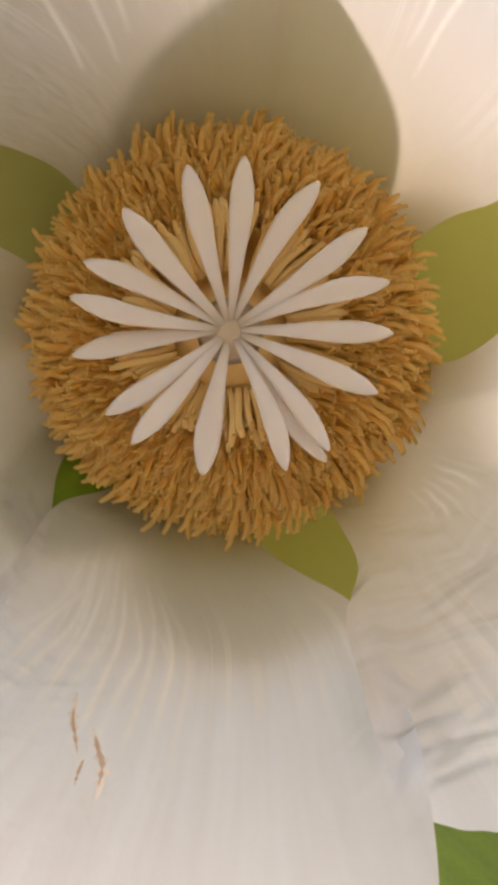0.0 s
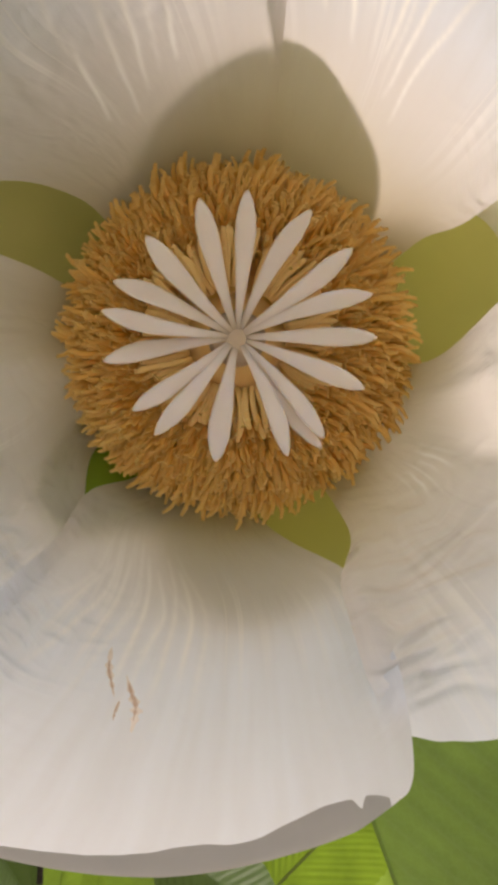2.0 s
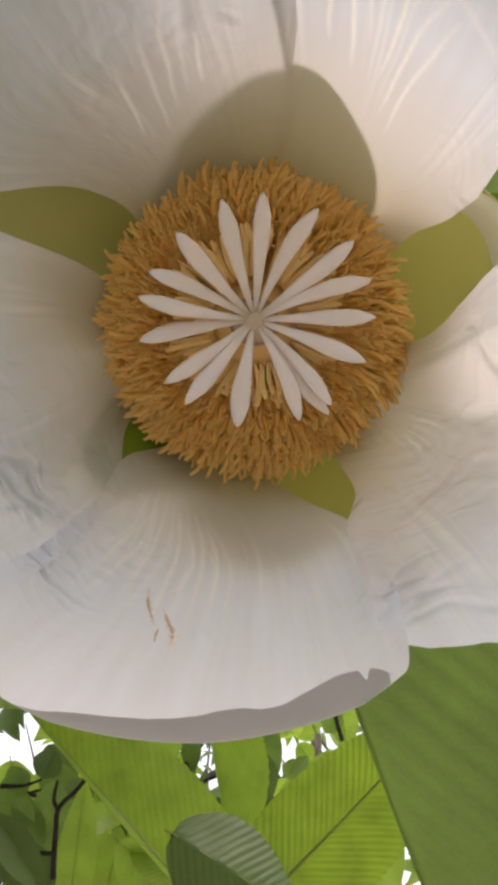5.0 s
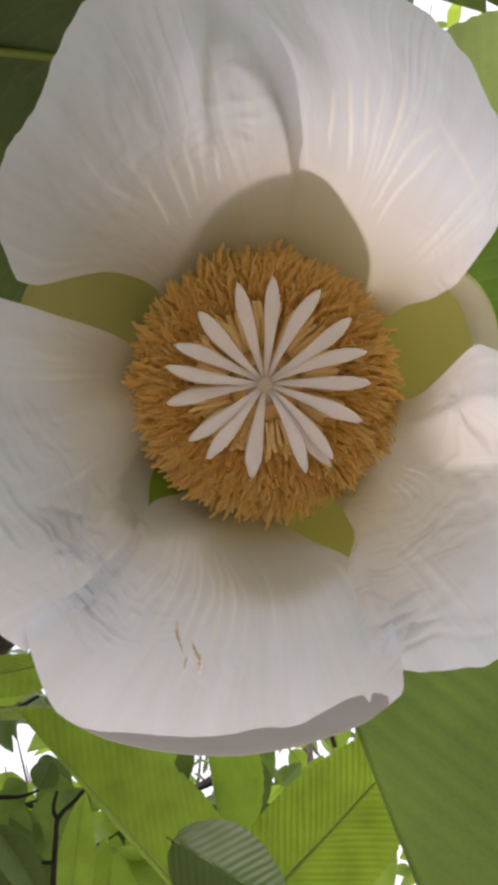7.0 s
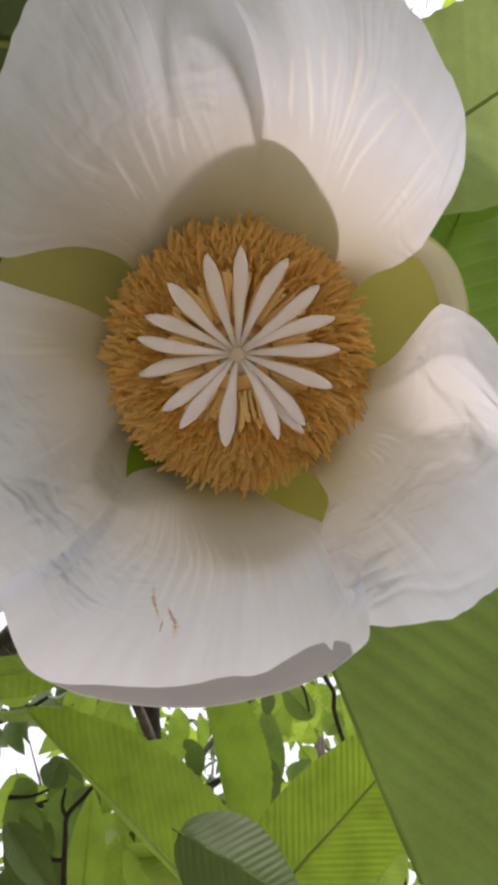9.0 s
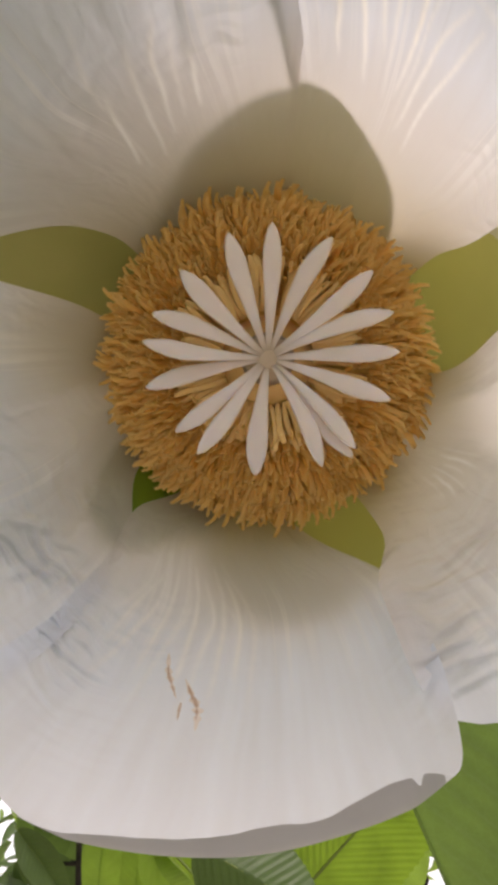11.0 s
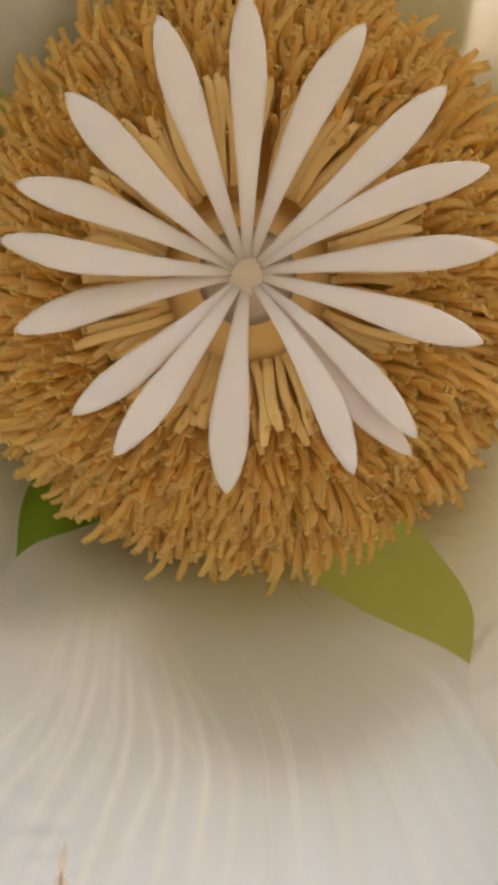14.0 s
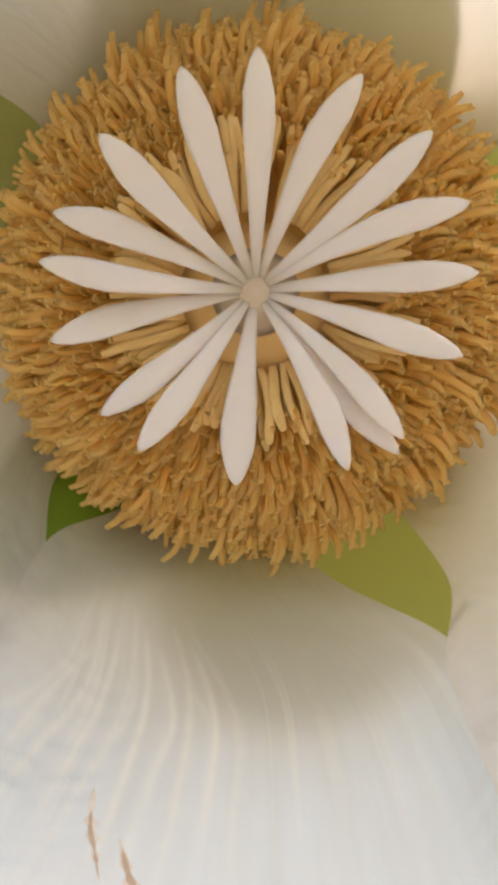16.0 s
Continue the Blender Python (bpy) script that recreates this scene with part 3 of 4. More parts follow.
sepal([(40, 3.9), (43, 4.35), (47, 4.66), (51, 4.85), (58, 5.08), (65, 5.25), (73, 5.42), (81, 5.44), (90, 5.30), (98, 5.10), (105, 4.90), (111, 4.66), (117, 4.40), (121, 4.0)], BACK, "thick sepal pressed to the backs of two petals", BACK_SEPAL)
sepal(tapered(160, 6.7, 27, 0.3), SIDE, "thick yellow-green sepal showing between two petals", SEPAL)
right_sepal = sepal(tapered(13, 6.35, 30, 0.22), SIDE, "thick yellow-green sepal with a pale cream margin", SEPAL)
sepal([(203, 4.0), (207, 4.6), (212, 5.15), (219, 5.52), (226, 5.52), (231, 5.40), (235, 5.18), (239, 4.95), (243, 4.70), (247, 4.40), (252, 3.8)], UNDER, "thick dark green sepal mostly hidden by petals", DARK_SEPAL)
sepal([(236, 3.2), (241, 4.2), (246, 4.85), (252, 5.4), (258, 5.78), (265, 6.05), (272, 6.2), (280, 6.12), (290, 5.95), (300, 5.75), (310, 5.45), (318, 5.0), (326, 4.2)], [(r, z - 0.16) for r, z in UNDER], "thick olive green sepal showing between two petals", OLIVE_SEPAL)
# the pale inrolled margin of one sepal
cs = smoothed(SIDE, 200)
ss = np.r_[0, np.cumsum(np.linalg.norm(np.diff(cs, axis=0), axis=1))]
rim = []
for k in range(28):
    v = -0.75 + 1.6 * k / 27
    end = np.interp(6.35, cs[:, 0], ss) * (1 - 0.36 * abs(v) ** 2.6)
    for q in range(5):
        w = q / 4
        sq = end + 0.04 - 0.85 * w * (1 - 0.35 * abs(v))
        a = radians(13 + v * 30)
        lift = 0.05 + 0.16 * math.sin(math.pi * (1 - w) * 0.8)
        r, z = np.interp(sq, ss, cs[:, 0]) - 0.6 * lift, np.interp(sq, ss, cs[:, 1]) + 0.8 * lift
        rim.append((r * math.cos(a) * CM, r * math.sin(a) * CM, z * CM))
part("margin", mesh("margin", rim, grid_faces(28, 5), MARGIN), right_sepal, "pale cream margin")

# ovary and pedicel
dome = [(0.45, -5.6), (0.9, -4.4), (1.5, -3.2), (1.5, -1.9), (1.34, -1.40), (1.08, -1.10), (0.72, -0.92), (0.42, -0.82)]
v, f = tube([(0, 0, z * CM) for r, z in dome], [r * CM for r, z in dome], 34, 1.0, (0, 1, 0))
part("receptacle", mesh("receptacle", v, f, STRAW), flower, "ochre dome under the styles")
hub = [(0.60, -0.87), (0.48, -0.77), (0.38, -0.71), (0.30, -0.675), (0.25, -0.655), (0.20, -0.636), (0.14, -0.622), (0.08, -0.614), (0.02, -0.611)]
v, f = tube([(0, 0, z * CM) for r, z in hub], [r * CM for r, z in hub], 30, 1.0, (0, 1, 0))
part("hub", mesh("hub", v, f, CORE), flower, "tan centre where the styles meet")

# ---- styles ----
STYLES = ((83.5, 2.65, 0.37), (58.0, 2.76, 0.14), (32.6, 2.74, 0.21), (14.3, 2.72, 0.22), (-4.0, 2.76, 0.0), (-25.3, 2.76, -0.08), (-50.6, 2.73, -0.17),
          (-55.5, 2.86, -0.34), (-67.4, 2.65, -0.09), (-101.0, 2.60, -0.36), (-128.8, 2.59, -0.08), (-143.5, 2.58, -0.20), (-169.8, 2.70, -0.18), (172.3, 2.64, 0.17),
          (156.6, 2.55, 0.23), (134.3, 2.45, 0.41), (105.0, 2.57, 0.39))


def style(angle, length, end, seed, gap):
    """A lance-shaped style, pale and convex, narrow at the centre and broadest near its tip."""
    nu, nv = 34, 14
    tt = np.linspace(0, 1, nu)
    broad = min(1.18, max(0.92, 1 + 0.018 * (gap - 20)))
    half = np.interp(tt, [0, 0.08, 0.15, 0.3, 0.5, 0.68, 0.8, 0.9, 0.965, 0.99, 1], [0.045, 0.052, 0.066, 0.098, 0.150, 0.193, 0.187, 0.136, 0.076, 0.040, 0.012]) * broad * (1 + 0.03 * math.sin(seed * 5.1))
    bend = 0.06 * math.sin(seed * 3.7)
    verts = []
    for i, t in enumerate(tt):
        x = 0.03 + (length - 0.03) * t
        mid = bend * (math.sin(math.pi * t) - 0.9 * max(0.0, t - 0.7) / 0.3) + 0.024 * math.sin(math.pi * t)
        z = -0.72 + (0.72 + end) * (1 - (1 - t) ** 1.7)
        for k in range(nv):
            w = 2 * math.pi * k / nv
            cw, sw = math.cos(w), math.sin(w)
            up = 0.034 if sw > 0 else 0.07
            cw = math.copysign(abs(cw) ** 0.8, cw)
            verts.append((x * CM, (mid + half[i] * cw) * CM, (z + up * sw * min(1, half[i] / 0.12)) * CM))
    faces = [(i * nv + k, (i + 1) * nv + k, (i + 1) * nv + (k + 1) % nv, i * nv + (k + 1) % nv) for i in range(nu - 1) for k in range(nv)]
    faces += [tuple(range(nv)), tuple((nu - 1) * nv + k for k in range(nv))[::-1]]
    return part("style", mesh("style", verts, faces, STYLE), flower, "waxy white lance-shaped style", pose(0, 0, 0, 0, 0, angle))


for k, (a, length, end) in enumerate(STYLES):
    others = sorted(abs((a - b + 180) % 360 - 180) for b, _, _ in STYLES if b != a)
    style(a, length, end, k + 1, 0.5 * (others[0] + others[1]))

# ---- stamens ----
rng = random.Random(7)


def stamen(curl, width, length, twist):
    """A strap-like stamen that rises along z and bends towards +x, with a hooked tip that ends in two blunt pores."""
    n = 10
    pts = []
    x = z = 0.0
    for i in range(n):
        t = i / (n - 1)
        ang = radians(6 + curl * t ** 2 + math.copysign(110, curl) * max(0, t - 0.75))
        pts.append((x, (0.06 * math.sin(twist + 5.0 * t) + 0.02 * math.sin(3 * twist + 13 * t)) * length * t, z))
        x += math.sin(ang) * length / (n - 1)
        z += math.cos(ang) * length / (n - 1)
    rad = [width * q for q in np.interp(np.linspace(0, 1, n), [0, 0.3, 0.8, 0.95, 1], [0.9, 1.0, 1.08, 1.05, 0.8])]
    v, f = tube(pts, rad, 8, 0.5, (0.9, 0.35 * math.sin(twist * 2), -0.3), 0.65)
    end, way = np.array(pts[-1]), np.array(pts[-1]) - np.array(pts[-2])
    way /= np.linalg.norm(way)
    for side in (-1, 1):
        a = end + np.array((0, side * width * 0.34, 0))
        w, g = tube([a - way * 0.05, a - way * 0.01, a + way * 0.012], [width * 0.5, width * 0.5, width * 0.25], 5)
        f += [tuple(len(v) + q for q in face) for face in g]
        v += w
    along = [(i // 8 / (n - 1), 0.0) for i in range(8 * n)] + [(1.0, 0.0)] * (len(v) - 8 * n)
    return mesh("stamen", [np.array(q) * CM for q in v], f, STAMEN, along)


KINDS = [stamen(c, w, ln, tw) for c, w, ln, tw in ((14, 0.036, 1.3, 0.3), (34, 0.040, 1.4, 1.2), (52, 0.038, 1.3, 2.1), (-26, 0.041, 1.2, 3.3), (78, 0.039, 1.3, 4.4),
                                                (24, 0.043, 1.5, 5.2), (-48, 0.035, 1.2, 0.9), (42, 0.038, 1.4, 2.7))]


def stamen_pose(a, r):
    """The place of one stamen's foot and its lean, from the angle and the radius of its tip."""
    k = (r - 1.5) / 2.4
    lean = 46 + 22 * max(0, k) ** 1.2 - 13 * math.sin(a) + rng.uniform(-7, 7)
    foot_r = max(0.7, r - 1.3 * math.sin(radians(lean + 10)))
    tip_z = np.interp(r, [1.5, 2.3, 3.0, 3.5, 3.8, 4.0], [-0.95, -0.74, -0.8, -1.15, -1.6, -2.2]) + 0.085 * r * math.sin(a) + rng.uniform(-0.12, 0.12)
    foot_z = tip_z - 1.3 * math.cos(radians(lean + 10))
    return (Matrix.Translation((foot_r * math.cos(a) * CM, foot_r * math.sin(a) * CM, foot_z * CM)) @ Matrix.Rotation(a + rng.gauss(0, 0.06), 4, "Z")
            @ Matrix.Rotation(radians(lean), 4, "Y") @ Matrix.Rotation(rng.gauss(0, 0.14), 4, "Z") @ Matrix.Scale(rng.uniform(0.8, 1.2), 4))


places = []
COUNT = 7600
for k in range(COUNT):
    a = k * 2.39996323
    r = 1.72 + 1.93 * ((k + 0.5) / COUNT) ** 0.62 + rng.uniform(-0.08, 0.08)
    if abs(math.sin(3 * a) + 0.4 * math.sin(7 * a + 1)) > 1.15:
        r += 0.12
    places.append((stamen_pose(a, r), rng.randrange(len(KINDS))))
ring = []
for k in range(73):
    a = 2 * math.pi * k / 72
    for r, z in ((1.0, -1.12), (1.6, -1.0), (2.4, -0.88), (3.0, -1.08), (3.4, -1.65), (3.3, -2.7)):
        z2 = z + 0.085 * r * math.sin(a) + 0.12 * noise.noise((r * 4 * math.cos(a), r * 4 * math.sin(a), 1.0))
        ring.append((r * math.cos(a) * CM, r * math.sin(a) * CM, z2 * CM))
part("cushion", mesh("cushion", ring, grid_faces(73, 6), STAMEN), flower, "ochre bed of stamen bases")
picked = set(range(0, COUNT, 26))
for k in sorted(picked):
    m, kind = places[k]
    part("stamen", KINDS[kind], flower, m=m)
verts, faces, ups = [], [], []
for k, (m, kind) in enumerate(places):
    if k in picked:
        continue
    me = KINDS[kind]
    start = len(verts)
    verts += [m @ q.co for q in me.vertices]
    ups += [(i // 8 / 9 if i < 80 else 1.0, 0.0) for i in range(len(me.vertices))]
    faces += [tuple(start + i for i in p.vertices) for p in me.polygons]
tagged(part("stamen_mass", mesh("stamen_mass", verts, faces, STAMEN, ups), flower, "dense ring of ochre yellow stamens"), kind="stuff")


def straw(length, width, seed):
    t = np.linspace(0, 1, 8)
    pts = [(1.02 + length * q, 0.05 * math.sin(seed + 4 * q), -0.84 + 0.46 * q - 0.20 * q * q) for q in t]
    v, f = tube(pts, [width * q for q in np.interp(t, [0, 0.2, 0.85, 1], [0.7, 1, 1, 0.6])], 8, 0.45, (0, 0.2, 1), 0.6)
    return mesh("inner_stamen", [np.array(q) * CM for q in v], f, STRAW)


STRAWS = [straw(ln, w, k) for k, (ln, w) in enumerate(((1.05, 0.072), (1.2, 0.066), (0.9, 0.078), (1.15, 0.060)))]
order = sorted(a for a, _, _ in STYLES)
for k, a in enumerate(order):
    gap = (order[(k + 1) % len(order)] - a) % 360
    for q in range(max(1, round(gap / 4.0))):
        b = a + gap * (q + 0.5 + rng.uniform(-0.15, 0.15)) / max(1, round(gap / 4.0))
        part("inner_stamen", STRAWS[rng.randrange(4)], flower, "pale straw-yellow inner stamen" if q == 0 else "",
             Matrix.Translation((0, 0, 0.1 * math.sin(radians(b)) * CM * 1.6)) @ pose(0, 0, rng.uniform(-0.0008, 0.0008), rng.uniform(-6, 6), 0, b))


# ---- leaves ----
def leaf_mesh(length, width, veins, fold, droop, mat, seed, relief=0.0022, teeth=True, nu=None, nv=33, sweep=0.7, near=1.0, off=1.0):
    """A blade along +x from its stalk, face up (+z): ribbed between side veins, toothed at the margin."""
    nu = nu or veins * 8 + 1
    verts, uvs = [], []
    for i in range(nu):
        t = i / (nu - 1)
        half = width / 2 * (math.sin(math.pi * min(1, t * 0.98 + 0.02) ** 0.8) ** 0.75)
        for j in range(nv):
            v = 2 * j / (nv - 1) - 1
            ph = (t - sweep * abs(v) * half / length) * veins
            ph += 0.22 * noise.noise((ph * 0.55, v * 1.2, seed)) * (teeth or nu > 60)
            y = v * half * (near if v > 0 else off)
            x = t * length
            edge = 0.0
            if teeth and abs(v) > 0.97 and (near == 1 or v < 0):
                edge = 0.02 * width * (0.5 - (ph % 1))
            y += math.copysign(edge, v) if teeth else 0
            z = relief * abs(math.cos(math.pi * ph)) ** 0.7 * (0.25 + 0.75 * min(1, abs(v) * 4)) * min(1, half / (0.2 * width)) * (1 - 0.35 * abs(v)) * (near if v > 0 else off)
            z += abs(y) * fold - droop * t * t * length
            z += 0.02 * width * noise.noise((t * 4, v * 1.3, seed))
            verts.append((x, y, z))
            uvs.append((ph, 0.5 + 0.5 * v))
    return mesh("leaf", verts, grid_faces(nu, nv), mat, uvs)


def leaf_frame(base, tip, face):
    """The pose of a blade from its base to its tip, facing the given way, all in the first camera's frame."""
    b, t, f = Vector(base), Vector(tip), Vector(face)
    x = (t - b).normalized()
    z = (f - x * f.dot(x)).normalized()
    y = z.cross(x)
    m = Matrix((x, y, z)).transposed().to_4x4()
    m.translation = b
    return BASE @ m, (t - b).length


# ---- the tree that bears the flower: trunk, limbs and leaves ----
tree = new("tree")
tagged(tree, "slender dark-barked tree with large ribbed hanging leaves", "tree")


def limb(name, points, r0, r1, mat, label="", n=24, sides=8):
    path = smoothed(points, n)
    v, f = tube([BASE @ Vector(q) for q in path], np.linspace(r0, r1, n), sides)
    return part(name, mesh(name, v, f, TWIG if r0 <= 0.012 else mat), tree, label)


foot = BASE.inverted() @ Vector((-0.2, 2.25, -0.05))
limb("trunk", [tuple(foot), (-0.2795, 2.0, -1.3644), (-0.315, 2.0, -0.973), (-0.327, 2.0, -0.672), (-0.30, 1.98, -0.41), (-0.2, 1.9, 0.0), (0.0, 1.7, 0.5), (0.1, 1.6, 1.2)], 0.04, 0.012, TWIG, "dark bark trunk", 60, 12)
limb("limb", [(-0.2, 1.9, 0.0), (-0.1, 1.3, 0.06), (-0.02, 0.8, 0.06), (0.0, 0.40, 0.035), (-0.0034, 0.17, 0.0199)], 0.014, 0.0045, BARK, "twig that carries the flower")
limb("limb", [(-0.02, 0.8, 0.06), (0.03, 0.6, 0.08), (0.08, 0.42, 0.16)], 0.008, 0.003, BARK)
limb("limb", [(0.0, 0.40, 0.035), (0.04, 0.40, 0.01), (0.0716, 0.40, -0.0027)], 0.005, 0.003, BARK)
limb("limb", [(-0.02, 0.8, 0.06), (-0.06, 0.6, 0.14), (-0.095, 0.45, 0.2357)], 0.008, 0.003, BARK)
limb("limb", [(-0.2795, 2.0, -1.3644), (-0.1, 1.3, -1.1), (0.0, 0.95, -0.85), (0.10, 0.5, -0.50), (0.20, 0.30, -0.37)], 0.012, 0.003, BARK)
limb("limb", [(0.0, 0.95, -0.85), (-0.03, 0.85, -0.70), (-0.045, 0.79, -0.565)], 0.006, 0.003, BARK)
limb("limb", [(-0.1, 1.3, -1.1), (-0.07, 1.1, -0.80), (-0.0512, 1.0, -0.5806)], 0.006, 0.003, BARK)
limb("limb", [(-0.03, 0.85, -0.70), (-0.08, 0.7, -0.50), (-0.0864, 0.60, -0.3377)], 0.004, 0.002, BARK)
limb("limb", [(-0.2795, 2.0, -1.3644), (-0.42, 1.5, -1.05), (-0.4192, 1.3, -0.8333), (-0.399, 1.3, -0.6901), (-0.3887, 1.3, -0.6283), (-0.3445, 1.3, -0.5943)], 0.011, 0.004, BARK)
limb("limb", [(-0.392, 1.3, -0.6302), (-0.4464, 1.3, -0.6095), (-0.4997, 1.3, -0.6118)], 0.005, 0.003, BARK)
limb("limb", [(-0.05, 1.4, 0.1), (0.06, 1.3, -0.2), (0.0973, 1.2, -0.3562), (0.1199, 1.2, -0.3917), (0.1191, 1.2, -0.4356), (0.1317, 1.2, -0.487)], 0.006, 0.004, BARK)
limb("limb", [(-0.315, 2.0, -0.973), (-0.22, 1.5, -0.66), (-0.1442, 1.2, -0.5424), (-0.1188, 1.2, -0.5824), (-0.0764, 1.2, -0.6185)], 0.006, 0.0035, BARK)
limb("limb", [(-0.1, 1.7, -0.3), (-0.05, 1.6, -0.55), (-0.0355, 1.6, -0.6091), (-0.0299, 1.6, -0.6477), (-0.0199, 1.6, -0.6993)], 0.006, 0.004, BARK)
limb("limb", [(0.2266, 1.2, -0.6641), (0.2195, 1.2, -0.7116), (0.204, 1.2, -0.768), (0.0, 1.25, -1.0), (-0.1, 1.3, -1.1)], 0.004, 0.007, BARK)

limb("limb", [(-0.3855, 1.25, -0.733), (-0.3742, 1.25, -0.6659), (-0.3654, 1.25, -0.6064), (-0.3266, 1.25, -0.5684)], 0.007, 0.0042, BARK)
limb("limb", [(-0.366, 1.25, -0.6214), (-0.3941, 1.25, -0.5847), (-0.4302, 1.25, -0.5878)], 0.004, 0.0024, BARK)
limb("limb", [(-0.1348, 1.1, -0.5006), (-0.1093, 1.1, -0.5332), (-0.0746, 1.1, -0.5635), (-0.0589, 1.1, -0.6069)], 0.006, 0.0036, BARK)
limb("limb", [(0.035, 1.3, -0.3898), (0.0708, 1.3, -0.4182), (0.0818, 1.3, -0.4663)], 0.004, 0.0024, BARK)
limb("limb", [(-0.0262, 1.3, -0.5022), (-0.0234, 1.3, -0.5652), (-0.0164, 1.3, -0.6282)], 0.004, 0.0024, BARK)
limb("limb", [(0.2201, 1.2, -0.6733), (0.2104, 1.2, -0.7015), (0.2052, 1.2, -0.749)], 0.006, 0.0036, BARK)
limb("limb", [(-0.40, 2.0, -0.40), (-0.50, 1.6, -0.315), (-0.5654, 1.5, -0.36), (-0.75, 1.4, -0.50), (-1.0, 1.3, -0.7)], 0.034, 0.026, BARK, "thick rough grey limb")
limb("limb", [(-0.6138, 1.6, -0.5485), (-0.5609, 1.6, -0.5309), (-0.5007, 1.6, -0.4996)], 0.007, 0.0042, BARK)


def leaf(base, tip, face, width, veins, mat, label, fold=0.12, droop=0.0, seed=0.0, relief=0.0022, sweep=0.7, teeth=True, rib=1.0, near=1.0, off=1.0):
    m, length = leaf_frame(base, tip, face)
    if length < 0.22 and teeth:  # young leaves are smoother than the old ribbed ones
        mat, relief = {LEAF_BRIGHT: LEAF_YOUNG, LEAF_NEAR: LEAF_SOFT}.get(mat, mat), 0.4 * relief
    ob = new("leaf", leaf_mesh(length, width, veins, fold, droop, mat, seed, relief, teeth, nv=73 if length > 0.25 else 33, sweep=sweep, near=near, off=off))
    ob.parent = tree
    ob.matrix_world = m
    tagged(ob, label)
    path = [(length * t, 0, -droop * t * t * length - 0.0004) for t in np.linspace(-0.06, 0.98, 16)]
    v, f = tube(path, [rib * 0.0022 * q * max(0.5, length / 0.3) for q in np.linspace(1.0, 0.25, 16)], 6, 1.0, (0, 1, 0))
    part("midrib", mesh("midrib", v, f, RIB), ob)
    return ob


leaf((0.0137, 0.2112, -0.0562), (0.1255, 0.1694, -0.3692), (-0.35, -1, 0.15), 0.27, 22, LEAF_BIG, "large matte green ribbed leaf hanging behind the petals", 0.04, seed=1.0, relief=0.0017, sweep=1.5, teeth=False, rib=0.06, off=0.012)
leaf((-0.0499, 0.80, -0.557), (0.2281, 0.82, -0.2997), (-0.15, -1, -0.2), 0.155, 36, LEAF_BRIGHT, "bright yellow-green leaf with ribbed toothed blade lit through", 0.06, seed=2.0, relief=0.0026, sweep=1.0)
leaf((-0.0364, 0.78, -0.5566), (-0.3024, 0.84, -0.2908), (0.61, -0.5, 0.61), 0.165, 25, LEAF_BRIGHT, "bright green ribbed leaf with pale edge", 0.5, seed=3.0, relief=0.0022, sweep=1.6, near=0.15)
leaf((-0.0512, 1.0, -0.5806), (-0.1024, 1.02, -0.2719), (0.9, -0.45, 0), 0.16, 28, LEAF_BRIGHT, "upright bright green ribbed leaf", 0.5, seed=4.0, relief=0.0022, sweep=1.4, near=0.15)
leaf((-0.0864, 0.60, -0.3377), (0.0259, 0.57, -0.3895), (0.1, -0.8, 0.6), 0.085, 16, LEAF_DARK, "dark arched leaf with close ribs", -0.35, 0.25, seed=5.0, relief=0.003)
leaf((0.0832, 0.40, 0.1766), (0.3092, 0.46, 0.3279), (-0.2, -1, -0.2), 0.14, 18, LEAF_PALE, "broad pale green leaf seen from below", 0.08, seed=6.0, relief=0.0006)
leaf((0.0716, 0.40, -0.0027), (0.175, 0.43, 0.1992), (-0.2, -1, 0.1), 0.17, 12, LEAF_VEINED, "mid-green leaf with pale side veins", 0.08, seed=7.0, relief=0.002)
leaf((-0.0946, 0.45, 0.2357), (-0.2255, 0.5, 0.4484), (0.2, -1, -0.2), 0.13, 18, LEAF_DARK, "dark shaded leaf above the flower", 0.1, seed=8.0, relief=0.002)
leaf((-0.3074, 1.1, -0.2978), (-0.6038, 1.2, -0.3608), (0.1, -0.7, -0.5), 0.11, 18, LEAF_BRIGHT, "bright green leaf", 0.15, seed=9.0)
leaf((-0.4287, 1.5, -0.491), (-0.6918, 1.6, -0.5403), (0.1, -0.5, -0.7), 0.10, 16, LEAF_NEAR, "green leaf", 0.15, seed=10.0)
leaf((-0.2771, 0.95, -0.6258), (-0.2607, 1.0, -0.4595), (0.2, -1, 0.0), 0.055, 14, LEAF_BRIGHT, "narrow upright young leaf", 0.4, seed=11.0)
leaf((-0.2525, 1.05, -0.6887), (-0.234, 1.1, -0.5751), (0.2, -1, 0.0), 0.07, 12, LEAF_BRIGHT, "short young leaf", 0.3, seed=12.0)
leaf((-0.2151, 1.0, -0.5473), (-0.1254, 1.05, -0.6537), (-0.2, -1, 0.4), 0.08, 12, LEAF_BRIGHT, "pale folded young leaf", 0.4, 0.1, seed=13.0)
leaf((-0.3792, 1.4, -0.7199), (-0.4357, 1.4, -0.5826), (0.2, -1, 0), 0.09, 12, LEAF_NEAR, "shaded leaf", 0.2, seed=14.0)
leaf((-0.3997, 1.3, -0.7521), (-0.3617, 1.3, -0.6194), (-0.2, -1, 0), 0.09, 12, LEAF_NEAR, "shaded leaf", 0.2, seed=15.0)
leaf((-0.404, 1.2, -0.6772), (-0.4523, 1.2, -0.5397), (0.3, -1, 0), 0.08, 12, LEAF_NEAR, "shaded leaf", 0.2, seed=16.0)
